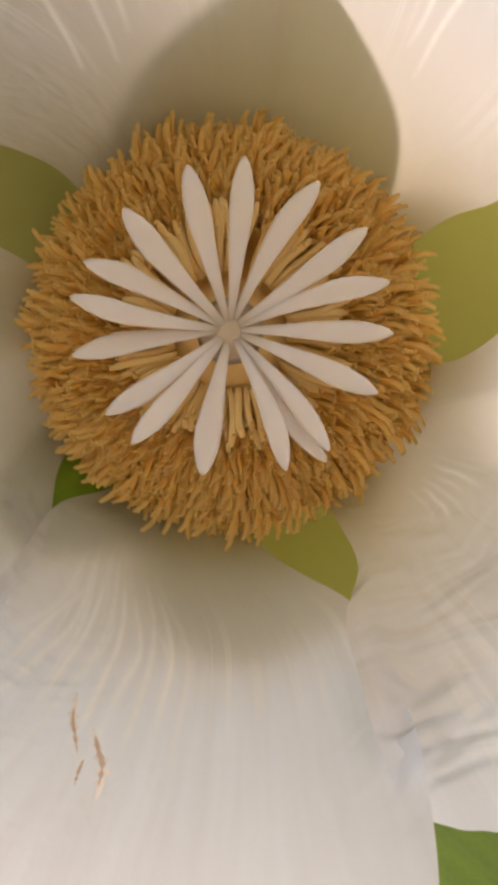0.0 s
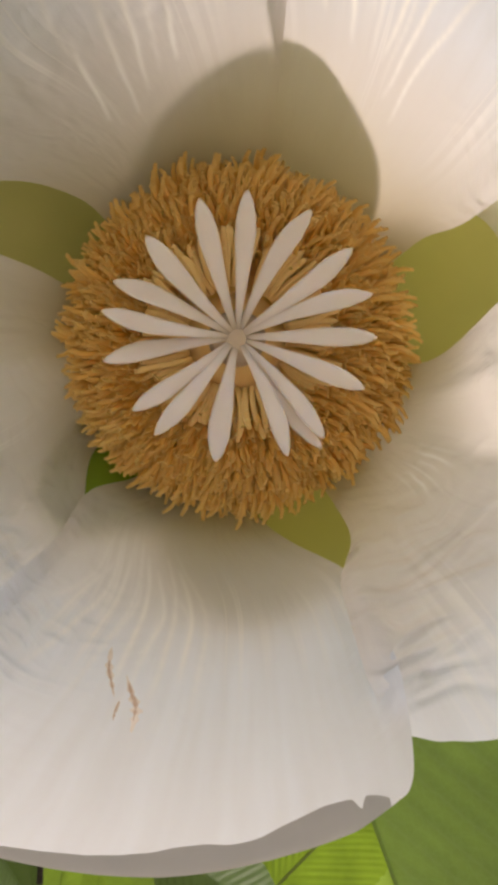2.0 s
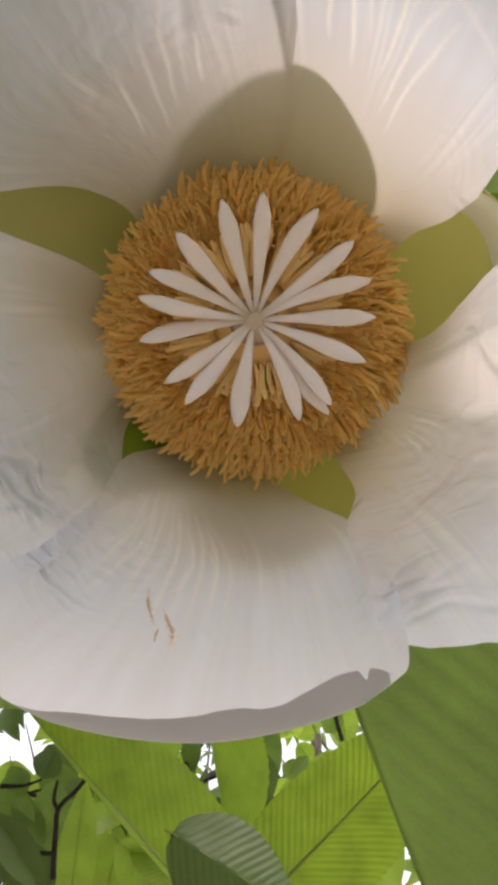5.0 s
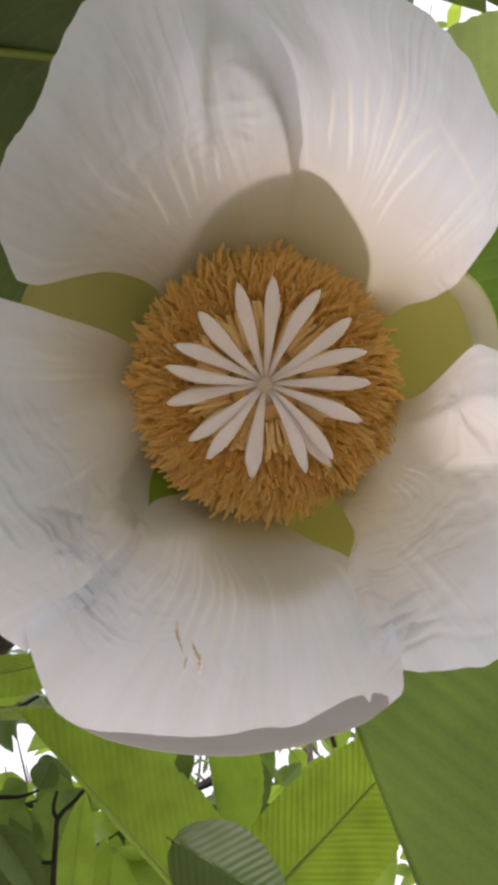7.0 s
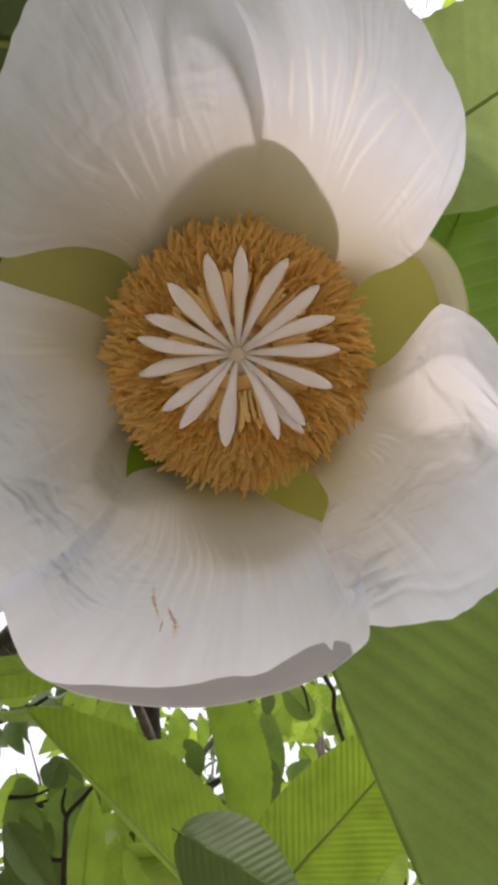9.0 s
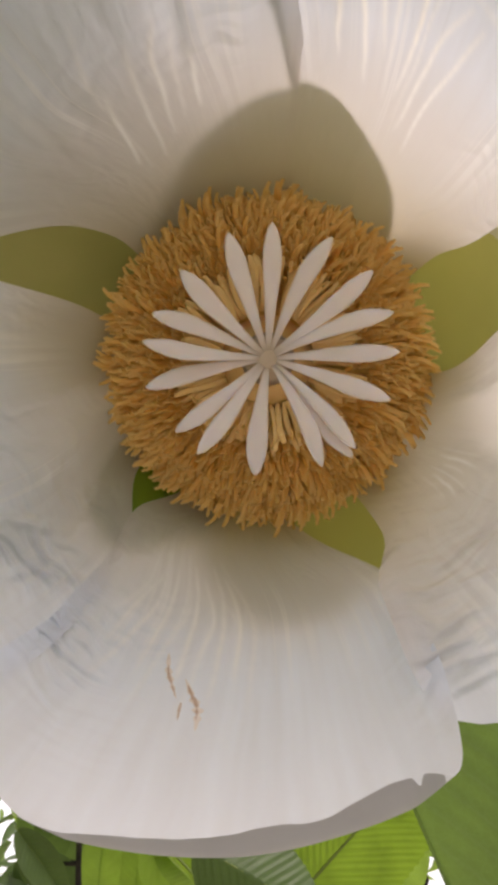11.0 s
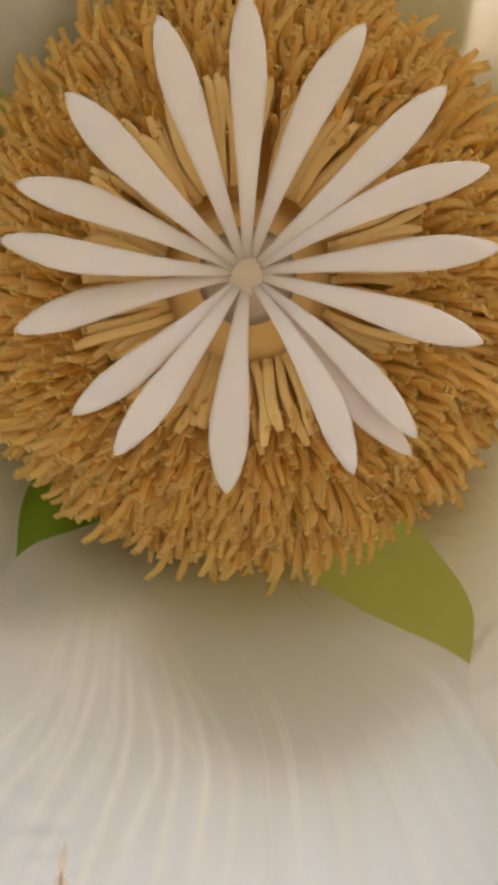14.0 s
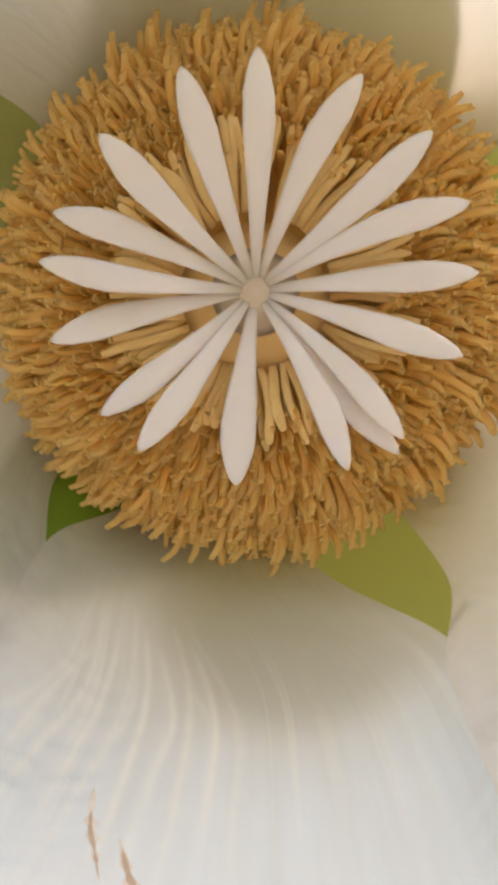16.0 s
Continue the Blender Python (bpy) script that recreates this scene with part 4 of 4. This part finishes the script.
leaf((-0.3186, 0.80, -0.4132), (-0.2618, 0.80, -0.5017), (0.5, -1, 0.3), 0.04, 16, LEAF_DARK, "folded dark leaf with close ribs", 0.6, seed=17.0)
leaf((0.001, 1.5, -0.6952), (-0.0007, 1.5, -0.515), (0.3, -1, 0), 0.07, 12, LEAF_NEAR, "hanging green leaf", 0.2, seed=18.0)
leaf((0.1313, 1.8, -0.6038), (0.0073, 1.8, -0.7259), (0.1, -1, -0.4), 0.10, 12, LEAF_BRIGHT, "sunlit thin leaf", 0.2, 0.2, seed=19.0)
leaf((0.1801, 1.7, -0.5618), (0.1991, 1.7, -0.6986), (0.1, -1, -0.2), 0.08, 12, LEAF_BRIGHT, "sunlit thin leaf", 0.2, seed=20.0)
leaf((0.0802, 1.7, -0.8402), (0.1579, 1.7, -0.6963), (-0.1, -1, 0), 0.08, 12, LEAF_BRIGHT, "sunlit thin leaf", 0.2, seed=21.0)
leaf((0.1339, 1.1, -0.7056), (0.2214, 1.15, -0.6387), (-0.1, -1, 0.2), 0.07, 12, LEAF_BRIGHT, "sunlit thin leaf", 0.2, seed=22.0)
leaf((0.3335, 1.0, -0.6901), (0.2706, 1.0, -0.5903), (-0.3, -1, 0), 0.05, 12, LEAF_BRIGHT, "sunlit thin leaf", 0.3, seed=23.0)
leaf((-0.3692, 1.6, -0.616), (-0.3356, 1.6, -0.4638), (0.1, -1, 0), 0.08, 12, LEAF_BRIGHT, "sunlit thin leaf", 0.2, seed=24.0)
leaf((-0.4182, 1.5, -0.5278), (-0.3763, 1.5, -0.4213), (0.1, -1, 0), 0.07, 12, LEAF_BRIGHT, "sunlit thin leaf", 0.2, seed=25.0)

leaf((-0.3297, 1.5, -0.5989), (-0.3175, 1.53, -0.4883), (0.1, -1, 0), 0.075, 14, LEAF_BRIGHT, "sunlit green leaf near the trunk", 0.15, seed=30.0)
leaf((-0.4069, 1.6, -0.5883), (-0.4228, 1.63, -0.5001), (-0.2, -1, 0), 0.060, 14, LEAF_BRIGHT, "sunlit green leaf near the trunk", 0.2, seed=31.0)
leaf((-0.3587, 1.2, -0.5449), (-0.383, 1.23, -0.6847), (0.2, -1, 0.2), 0.080, 14, LEAF_NEAR, "green drooping leaf in half shade", 0.2, seed=32.0)
leaf((-0.5451, 1.5, -0.6289), (-0.5262, 1.53, -0.8245), (0.1, -1, -0.3), 0.112, 14, LEAF_BRIGHT, "pale green hanging leaf", 0.15, seed=33.0)
leaf((-0.1309, 1.0, -0.6003), (-0.2075, 1.03, -0.5463), (0.2, -1, 0.4), 0.059, 14, LEAF_BRIGHT, "folded bright leaf curling over", 0.4, seed=34.0)
leaf((-0.2476, 1.1, -0.667), (-0.2587, 1.13, -0.593), (0.1, -1, 0), 0.051, 14, LEAF_BRIGHT, "upright bright young leaf", 0.3, seed=35.0)
leaf((-0.354, 1.0, -0.5945), (-0.4032, 1.03, -0.5355), (0.2, -1, 0.3), 0.051, 14, LEAF_DARK, "dark arched leaf with close ribs", -0.3, seed=36.0)
leaf((-0.2843, 0.9, -0.5582), (-0.3441, 0.93, -0.5044), (-0.2, -1, 0.4), 0.046, 14, LEAF_DARK, "dark arched leaf with close ribs", -0.3, seed=37.0)
leaf((-0.0238, 1.6, -0.6097), (0.0671, 1.63, -0.5342), (0, -1, -0.2), 0.093, 14, LEAF_BRIGHT, "sunlit green leaf", 0.15, seed=38.0)
leaf((0.0642, 1.7, -0.6504), (0.0035, 1.73, -0.5194), (0.2, -1, 0), 0.084, 14, LEAF_BRIGHT, "sunlit green leaf", 0.2, seed=39.0)
leaf((0.1017, 1.5, -0.5448), (0.0393, 1.53, -0.4837), (-0.1, -1, 0), 0.062, 14, LEAF_NEAR, "green leaf in half shade", 0.2, seed=40.0)
leaf((0.0022, 1.4, -0.5902), (0.005, 1.43, -0.6935), (0.1, -1, 0), 0.040, 14, LEAF_DARK, "small dark hanging leaf", 0.2, seed=41.0)
leaf((0.0067, 1.4, -0.4552), (0.0028, 1.43, -0.5136), (0.1, -1, 0), 0.030, 14, LEAF_DARK, "small round dark leaf", 0.1, seed=42.0)
leaf((0.0511, 1.5, -0.6741), (0.0918, 1.53, -0.6462), (0.1, -1, 0), 0.042, 14, LEAF_NEAR, "small green leaf", 0.2, seed=43.0)
leaf((-0.2336, 1.2, -0.5132), (-0.1467, 1.23, -0.5003), (0.1, -1, 0.2), 0.070, 14, LEAF_BRIGHT, "broad lobed bright green leaf", 0.1, seed=44.0)
leaf((-0.4937, 1.6, -0.6346), (-0.4611, 1.63, -0.7518), (0.3, -1, 0), 0.066, 14, LEAF_DARK, "dark narrow leaf against the sky", 0.2, seed=45.0)
leaf((-0.5021, 1.3, -0.4124), (-0.429, 1.33, -0.3773), (0.1, -1, -0.2), 0.065, 14, LEAF_BRIGHT, "broad bright leaf", 0.1, seed=46.0)
leaf((0.225, 1.4, -0.8862), (0.1753, 1.43, -0.8503), (0.1, -1, 0), 0.047, 14, LEAF_BRIGHT, "sunlit thin leaf", 0.2, seed=47.0)
leaf((-0.06, 1.0, -0.60), (-0.075, 1.03, -0.50), (0.7, -0.7, 0.2), 0.045, 22, LEAF_DARK, "narrow folded grey-green leaf with close ribs", 0.5, seed=61.0, near=0.2)
# small leaves and twigs in the gaps between the large leaves
leaf((-0.0246, 1.620, -0.5596), (0.0013, 1.650, -0.6365), (-0.3, -1, -0.1), 0.050, 12, LEAF_BRIGHT, "small green leaf hanging against the sky", 0.2, seed=70.0)
leaf((0.0257, 1.670, -0.5864), (0.0531, 1.700, -0.6654), (0.0, -1, 0.1), 0.062, 12, LEAF_BRIGHT, "small green leaf hanging against the sky", 0.2, seed=71.0)
leaf((0.0807, 1.720, -0.6905), (0.1165, 1.750, -0.7480), (0.3, -1, -0.1), 0.050, 12, LEAF_BRIGHT, "small green leaf hanging against the sky", 0.2, seed=72.0)
leaf((0.0640, 1.620, -0.6853), (0.0781, 1.650, -0.7581), (-0.3, -1, 0.1), 0.062, 12, LEAF_NEAR, "small green leaf hanging against the sky", 0.2, seed=73.0)
leaf((0.0541, 1.670, -0.7524), (0.0187, 1.700, -0.8065), (0.0, -1, -0.1), 0.050, 12, LEAF_BRIGHT, "small green leaf hanging against the sky", 0.2, seed=74.0)
leaf((0.1410, 1.720, -0.6003), (0.1834, 1.750, -0.6596), (0.3, -1, 0.1), 0.062, 12, LEAF_BRIGHT, "small green leaf hanging against the sky", 0.2, seed=75.0)
leaf((0.1720, 1.620, -0.5794), (0.1403, 1.650, -0.6406), (-0.3, -1, -0.1), 0.050, 12, LEAF_NEAR, "small green leaf hanging against the sky", 0.2, seed=76.0)
leaf((-0.0100, 1.670, -0.6805), (-0.0039, 1.700, -0.7625), (0.0, -1, 0.1), 0.062, 12, LEAF_DARK, "small dark leaf hanging against the sky", 0.2, seed=77.0)
leaf((-0.0070, 1.720, -0.8360), (-0.0285, 1.750, -0.8847), (0.3, -1, -0.1), 0.050, 12, LEAF_DARK, "small dark leaf hanging against the sky", 0.2, seed=78.0)
leaf((0.0997, 1.620, -0.6018), (0.0780, 1.650, -0.6533), (-0.3, -1, 0.1), 0.062, 12, LEAF_BRIGHT, "small green leaf hanging against the sky", 0.2, seed=79.0)
leaf((-0.3728, 1.150, -0.5174), (-0.3552, 1.180, -0.4837), (0.2, -1, 0.2), 0.050, 12, LEAF_DARK, "small shaded leaf on a thin twig", 0.2, seed=86.0)
leaf((-0.4300, 1.150, -0.5332), (-0.3992, 1.180, -0.5244), (-0.2, -1, 0.2), 0.050, 12, LEAF_NEAR, "small shaded leaf on a thin twig", 0.2, seed=87.0)
leaf((-0.2974, 1.150, -0.5210), (-0.3273, 1.180, -0.5705), (0.2, -1, 0.2), 0.050, 12, LEAF_DARK, "small shaded leaf on a thin twig", 0.2, seed=88.0)
leaf((-0.3847, 1.150, -0.5907), (-0.4318, 1.180, -0.5749), (-0.2, -1, 0.2), 0.050, 12, LEAF_NEAR, "small shaded leaf on a thin twig", 0.2, seed=89.0)
limb("limb", [(-0.2756, 0.880, -0.5305), (-0.2740, 0.880, -0.5064), (-0.2706, 0.880, -0.4708), (-0.2667, 0.880, -0.4431), (-0.2439, 0.880, -0.4212), (-0.2316, 0.880, -0.4074)], 0.0042, 0.0026, TWIG)
limb("limb", [(-0.2675, 0.880, -0.4459), (-0.2728, 0.880, -0.4313), (-0.2676, 0.880, -0.4085)], 0.003, 0.0018, TWIG)
limb("limb", [(-0.2738, 0.880, -0.5000), (-0.3015, 0.880, -0.4972), (-0.3224, 0.880, -0.4876)], 0.003, 0.0018, TWIG)
limb("limb", [(-0.4393, 1.150, -0.5309), (-0.4016, 1.150, -0.5308), (-0.3711, 1.150, -0.5212)], 0.004, 0.002, TWIG)
limb("limb", [(-0.1390, 1.020, -0.4641), (-0.1057, 1.020, -0.4757), (-0.0613, 1.020, -0.4629)], 0.0035, 0.002, TWIG)
limb("limb", [(-0.1234, 1.020, -0.4533), (-0.1022, 1.020, -0.4907), (-0.0618, 1.020, -0.5306)], 0.0045, 0.003, TWIG)
# two leaves, mostly out of view, added to keep light off the upper petals
leaf((-0.02, 0.165, 0.155), (-0.21, 0.12, 0.235), (0.1, -0.3, -1), 0.20, 20, LEAF_DARK, "dark green leaf added to shade the flower from above", 0.02, seed=62.0)
leaf((0.048, 0.19, 0.135), (-0.28, 0.21, 0.19), (0, -0.53, -0.85), 0.41, 24, LEAF_DARK, "dark green leaf added to shade the flower from above", 0.02, seed=60.0)

# ---- wood behind: leaf clumps ----
small = [leaf_mesh(0.16, 0.075, 5, 0.25, 0.35, LEAF_YOUNG, q, 0.0, False, 7, 5) for q in (1.0, 2.0)]


GAPS = [(-0.3346, -0.3736, 0.0412), (-0.3596, -0.4104, 0.0238), (0.0661, -0.3845, 0.034), (0.1086, -0.3524, 0.030), (0.1294, -0.5474, 0.0269), (0.0177, -0.4123, 0.0111)]  # open sky between the clumps, as slopes from the path, and their widths


def canopy(centre, size, count, seed, mat, label):
    r = random.Random(seed)
    verts, faces, uvs = [], [], []
    for k in range(count):
        p = Vector((r.gauss(0, 0.45) * size[0], r.gauss(0, 0.45) * size[1], r.gauss(0, 0.45) * size[2])) + Vector(centre)
        if any(math.hypot(p.x / (p.y + 0.07) - gx, (p.z + 0.014) / (p.y + 0.07) - gz) < gr for gx, gz, gr in GAPS):
            continue
        m = BASE @ Matrix.Translation(p) @ Euler((r.uniform(-0.9, 0.9), r.uniform(-0.2, 1.4), r.uniform(0, 6.3))).to_matrix().to_4x4() @ Matrix.Scale(r.uniform(0.6, 1.3), 4)
        me = small[k % 2]
        start = len(verts)
        verts += [m @ q.co for q in me.vertices]
        uvs += [(q.co.x / 0.16 + k * 0.37, q.co.y / 0.16 + k * 0.73) for q in me.vertices]
        faces += [tuple(start + i for i in q.vertices) for q in me.polygons]
    ob = new("foliage", mesh("foliage", verts, faces, mat, uvs))
    return tagged(ob, label, "foliage", kind="stuff")


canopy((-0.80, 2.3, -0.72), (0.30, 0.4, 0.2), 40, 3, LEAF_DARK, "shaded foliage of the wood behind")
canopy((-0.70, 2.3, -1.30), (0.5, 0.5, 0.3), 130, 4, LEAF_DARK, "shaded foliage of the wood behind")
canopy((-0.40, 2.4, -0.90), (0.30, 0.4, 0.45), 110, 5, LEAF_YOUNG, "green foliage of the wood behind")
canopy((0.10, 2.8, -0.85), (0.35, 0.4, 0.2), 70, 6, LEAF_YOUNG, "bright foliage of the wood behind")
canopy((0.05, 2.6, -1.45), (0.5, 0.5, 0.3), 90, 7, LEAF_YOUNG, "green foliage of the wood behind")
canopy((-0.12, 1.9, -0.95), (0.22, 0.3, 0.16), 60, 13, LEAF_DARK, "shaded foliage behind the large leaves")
# next but one below: a clump added out of view to block side light
canopy((-0.85, 1.0, 0.42), (0.22, 0.4, 0.3), 80, 14, LEAF_DARK, "unseen dark foliage added to block light beside the flower")
# the clump above stands out of view and only blocks sky light
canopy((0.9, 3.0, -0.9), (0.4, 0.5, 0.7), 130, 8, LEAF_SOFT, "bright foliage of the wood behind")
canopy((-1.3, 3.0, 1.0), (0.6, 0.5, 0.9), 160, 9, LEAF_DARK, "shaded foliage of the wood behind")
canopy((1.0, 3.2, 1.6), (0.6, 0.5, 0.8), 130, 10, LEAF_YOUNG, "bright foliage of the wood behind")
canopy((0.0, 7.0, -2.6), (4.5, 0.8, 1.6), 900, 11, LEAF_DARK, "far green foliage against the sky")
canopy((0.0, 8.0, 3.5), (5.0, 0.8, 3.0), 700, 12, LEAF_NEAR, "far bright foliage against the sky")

for end in ((-0.80, 2.3, -0.72), (-0.70, 2.3, -1.30), (-0.40, 2.4, -0.90), (0.10, 2.8, -0.85), (0.05, 2.6, -1.45), (-0.12, 1.9, -0.95), (0.9, 3.0, -0.9), (-1.3, 3.0, 1.0), (1.0, 3.2, 1.6), (-0.85, 1.0, 0.42)):
    start = (-0.315, 2.0, -0.973) if end[2] < 0 else (-0.2, 1.9, 0.0)
    mid = tuple(0.5 * (p + q) + o for p, q, o in zip(start, end, (0.0, 0.1, 0.06)))
    limb("limb", [start, mid, end], 0.012, 0.004, BARK)


def sapling(x, y, height):
    """A slim young tree: a bare stem that forks into three, under the far foliage."""
    ob = new("sapling")
    ob.matrix_world = Matrix.Translation((x, y, 0))
    tagged(ob, "slim grey sapling that bears the far foliage", "tree", "saplings of the wood")
    path = smoothed([(0, 0, -0.05), (0.06, 0.03, height * 0.35), (-0.04, 0.05, height * 0.6)], 16)
    v, f = tube(path, np.linspace(0.05, 0.03, 16), 8)
    part("trunk", mesh("trunk", v, f, BARK), ob)
    for k in range(3):
        a = 2.1 * k + x
        path = smoothed([(-0.04, 0.05, height * 0.6), (0.35 * math.cos(a), 0.35 * math.sin(a), height * 0.8), (0.8 * math.cos(a), 0.8 * math.sin(a), height)], 12)
        v, f = tube(path, np.linspace(0.026, 0.006, 12), 6)
        part("limb", mesh("limb", v, f, BARK), ob)


for x, y, height in ((-3.6, 7.2, 3.6), (-1.9, 7.5, 3.2), (-0.6, 7.2, 3.5), (1.2, 7.6, 3.4), (2.8, 7.3, 3.7), (4.2, 7.4, 3.3), (-3.0, 5.2, 8.0), (0.3, 5.2, 8.4), (3.2, 5.2, 8.0)):
    sapling(x, y, height)

# crown added overhead, mostly unseen, to dim the upper petals; open on one side
INWARD = BASE.inverted()


def open_sky(p):
    q = INWARD @ p
    return q.y > 0.05 and 0.05 < q.x / q.y < 0.75 and 0.22 < q.z / q.y < 0.9


crown = random.Random(21)
cv, cf, cu = [], [], []
for k in range(1500):
    d = Vector((crown.gauss(0, 1), crown.gauss(0, 1), crown.gauss(0, 1))).normalized() * crown.random() ** 0.4
    p = Vector((-0.62 + 1.10 * d.x, 0.45 + 0.85 * d.y, 2.85 + 0.45 * d.z))
    if p.x < -0.6:
        p.z -= 0.75 * crown.random()
    if p.x > -0.6 and p.z < 2.30 + 0.6 * p.y + 0.2 * abs(p.x):
        p.z += 0.7
    if open_sky(p):
        continue
    m = Matrix.Translation(p) @ Euler((crown.uniform(-0.6, 0.6), crown.uniform(0.0, 1.0), crown.uniform(0, 6.3))).to_matrix().to_4x4() @ Matrix.Scale(crown.uniform(0.9, 1.7), 4)
    me = small[k % 2]
    start = len(cv)
    cv += [m @ q.co for q in me.vertices]
    cu += [(q.co.x / 0.16 + k * 0.37, q.co.y / 0.16 + k * 0.73) for q in me.vertices]
    cf += [tuple(start + i for i in q.vertices) for q in me.polygons]
tagged(part("crown", mesh("crown", cv, cf, LEAF_NEAR, cu), tree, "dense green crown added overhead to dim the petals"), kind="stuff")

for points in ([(-0.22, 2.02, 1.9), (-0.4, 1.5, 2.3), (-0.6, 0.9, 2.5), (-0.72, 0.42, 2.58), (-0.75, -0.2, 2.62)], [(-0.6, 0.9, 2.5), (-0.95, 0.6, 2.6), (-1.15, 0.4, 2.62)],
               [(-0.72, 0.42, 2.58), (-0.45, 0.25, 2.55), (-0.3, 0.1, 2.5)], [(-0.15, 2.0, 2.2), (-0.3, 1.3, 2.9), (-0.7, 0.7, 3.0), (-1.2, 0.4, 2.8)]):
    limb("limb", [tuple(INWARD @ Vector(q)) for q in points], 0.014, 0.004, BARK)
# a dense dark bough, mostly unseen, added to shade the petals on one side
bough = random.Random(44)
cv, cf, cu = [], [], []
for k in range(2800):
    d = Vector((bough.gauss(0, 1), bough.gauss(0, 1), bough.gauss(0, 1))).normalized() * bough.random() ** 0.45
    p = Vector((-0.42 + 0.72 * d.x, 0.34 + 0.95 * d.y, 2.52 + 0.34 * d.z))
    p.z += 0.10 * noise.noise((p.x * 3, p.y * 3, 1.0))
    if open_sky(p) or (p.x > -0.08 and 0.0 < p.y < 0.45 and p.z < 2.40):
        continue
    m = Matrix.Translation(p) @ Euler((bough.uniform(-0.5, 0.5), bough.uniform(-0.4, 0.6), bough.uniform(0, 6.3))).to_matrix().to_4x4() @ Matrix.Scale(bough.uniform(0.8, 1.4), 4)
    me = small[k % 2]
    start = len(cv)
    cv += [m @ q.co for q in me.vertices]
    cu += [(q.co.x / 0.16 + k * 0.37, q.co.y / 0.16 + k * 0.73) for q in me.vertices]
    cf += [tuple(start + i for i in q.vertices) for q in me.polygons]
tagged(part("bough", mesh("bough", cv, cf, LEAF_DARK, cu), tree, "dense dark bough added overhead to block light"), kind="stuff")

# shrubs on stems close the place all round, added to cut low sky light
wood = random.Random(33)
wv, wf, wu, sv, sf = [], [], [], [], []
for b in range(52):
    a = 2 * math.pi * (b + wood.uniform(-0.3, 0.3)) / 52
    far = wood.uniform(4.6, 6.8) + (3.5 if math.sin(a) > 0.72 else 0.0)
    if 1.75 < a < 2.75:
        far += 7.0  # a clearing on one side, to let low light in
    elif math.sin(a) < -0.1:
        # unseen shrubs behind: nearer, taller and denser, to dim the front light
        far -= 1.3
    cx, cy, tall, wide = far * math.cos(a), far * math.sin(a), wood.uniform(2.4, 4.2) + (1.1 if math.sin(a) < -0.1 else 0.0), wood.uniform(0.55, 0.95)
    for k in range(4):
        q = wood.uniform(0, 6.3)
        out = wood.uniform(0.3, 0.8) * wide
        path = smoothed([(cx, cy, -0.05), (cx + 0.35 * out * math.cos(q), cy + 0.35 * out * math.sin(q), 0.5 * tall), (cx + out * math.cos(q), cy + out * math.sin(q), 0.92 * tall)], 10)
        v, f = tube(path, np.linspace(0.022, 0.006, 10), 6)
        sf += [tuple(len(sv) + i for i in face) for face in f]
        sv += v
    for k in range(95 if math.sin(a) < -0.1 else 64):
        d = Vector((wood.gauss(0, 1), wood.gauss(0, 1), wood.gauss(0, 1))).normalized() * wood.random() ** 0.4
        p = Vector((cx + wide * d.x, cy + wide * d.y, 0.54 * tall + 0.5 * tall * d.z))
        m = Matrix.Translation(p) @ Euler((wood.uniform(-0.9, 0.9), wood.uniform(-0.2, 1.4), wood.uniform(0, 6.3))).to_matrix().to_4x4() @ Matrix.Scale(wood.uniform(1.3, 2.4), 4)
        me = small[k % 2]
        start = len(wv)
        wv += [m @ q.co for q in me.vertices]
        wu += [(q.co.x / 0.16 + k * 0.37, q.co.y / 0.16 + b * 0.73) for q in me.vertices]
        wf += [tuple(start + i for i in q.vertices) for q in me.polygons]
tagged(new("undergrowth", mesh("undergrowth", wv, wf, LEAF_NEAR, wu)), "green shrubs added all round to cut low light", "foliage", kind="stuff")
tagged(new("shrub_stems", mesh("shrub_stems", sv, sf, BARK)), "thin grey stems of the shrubs added all round", "stems", kind="stuff")
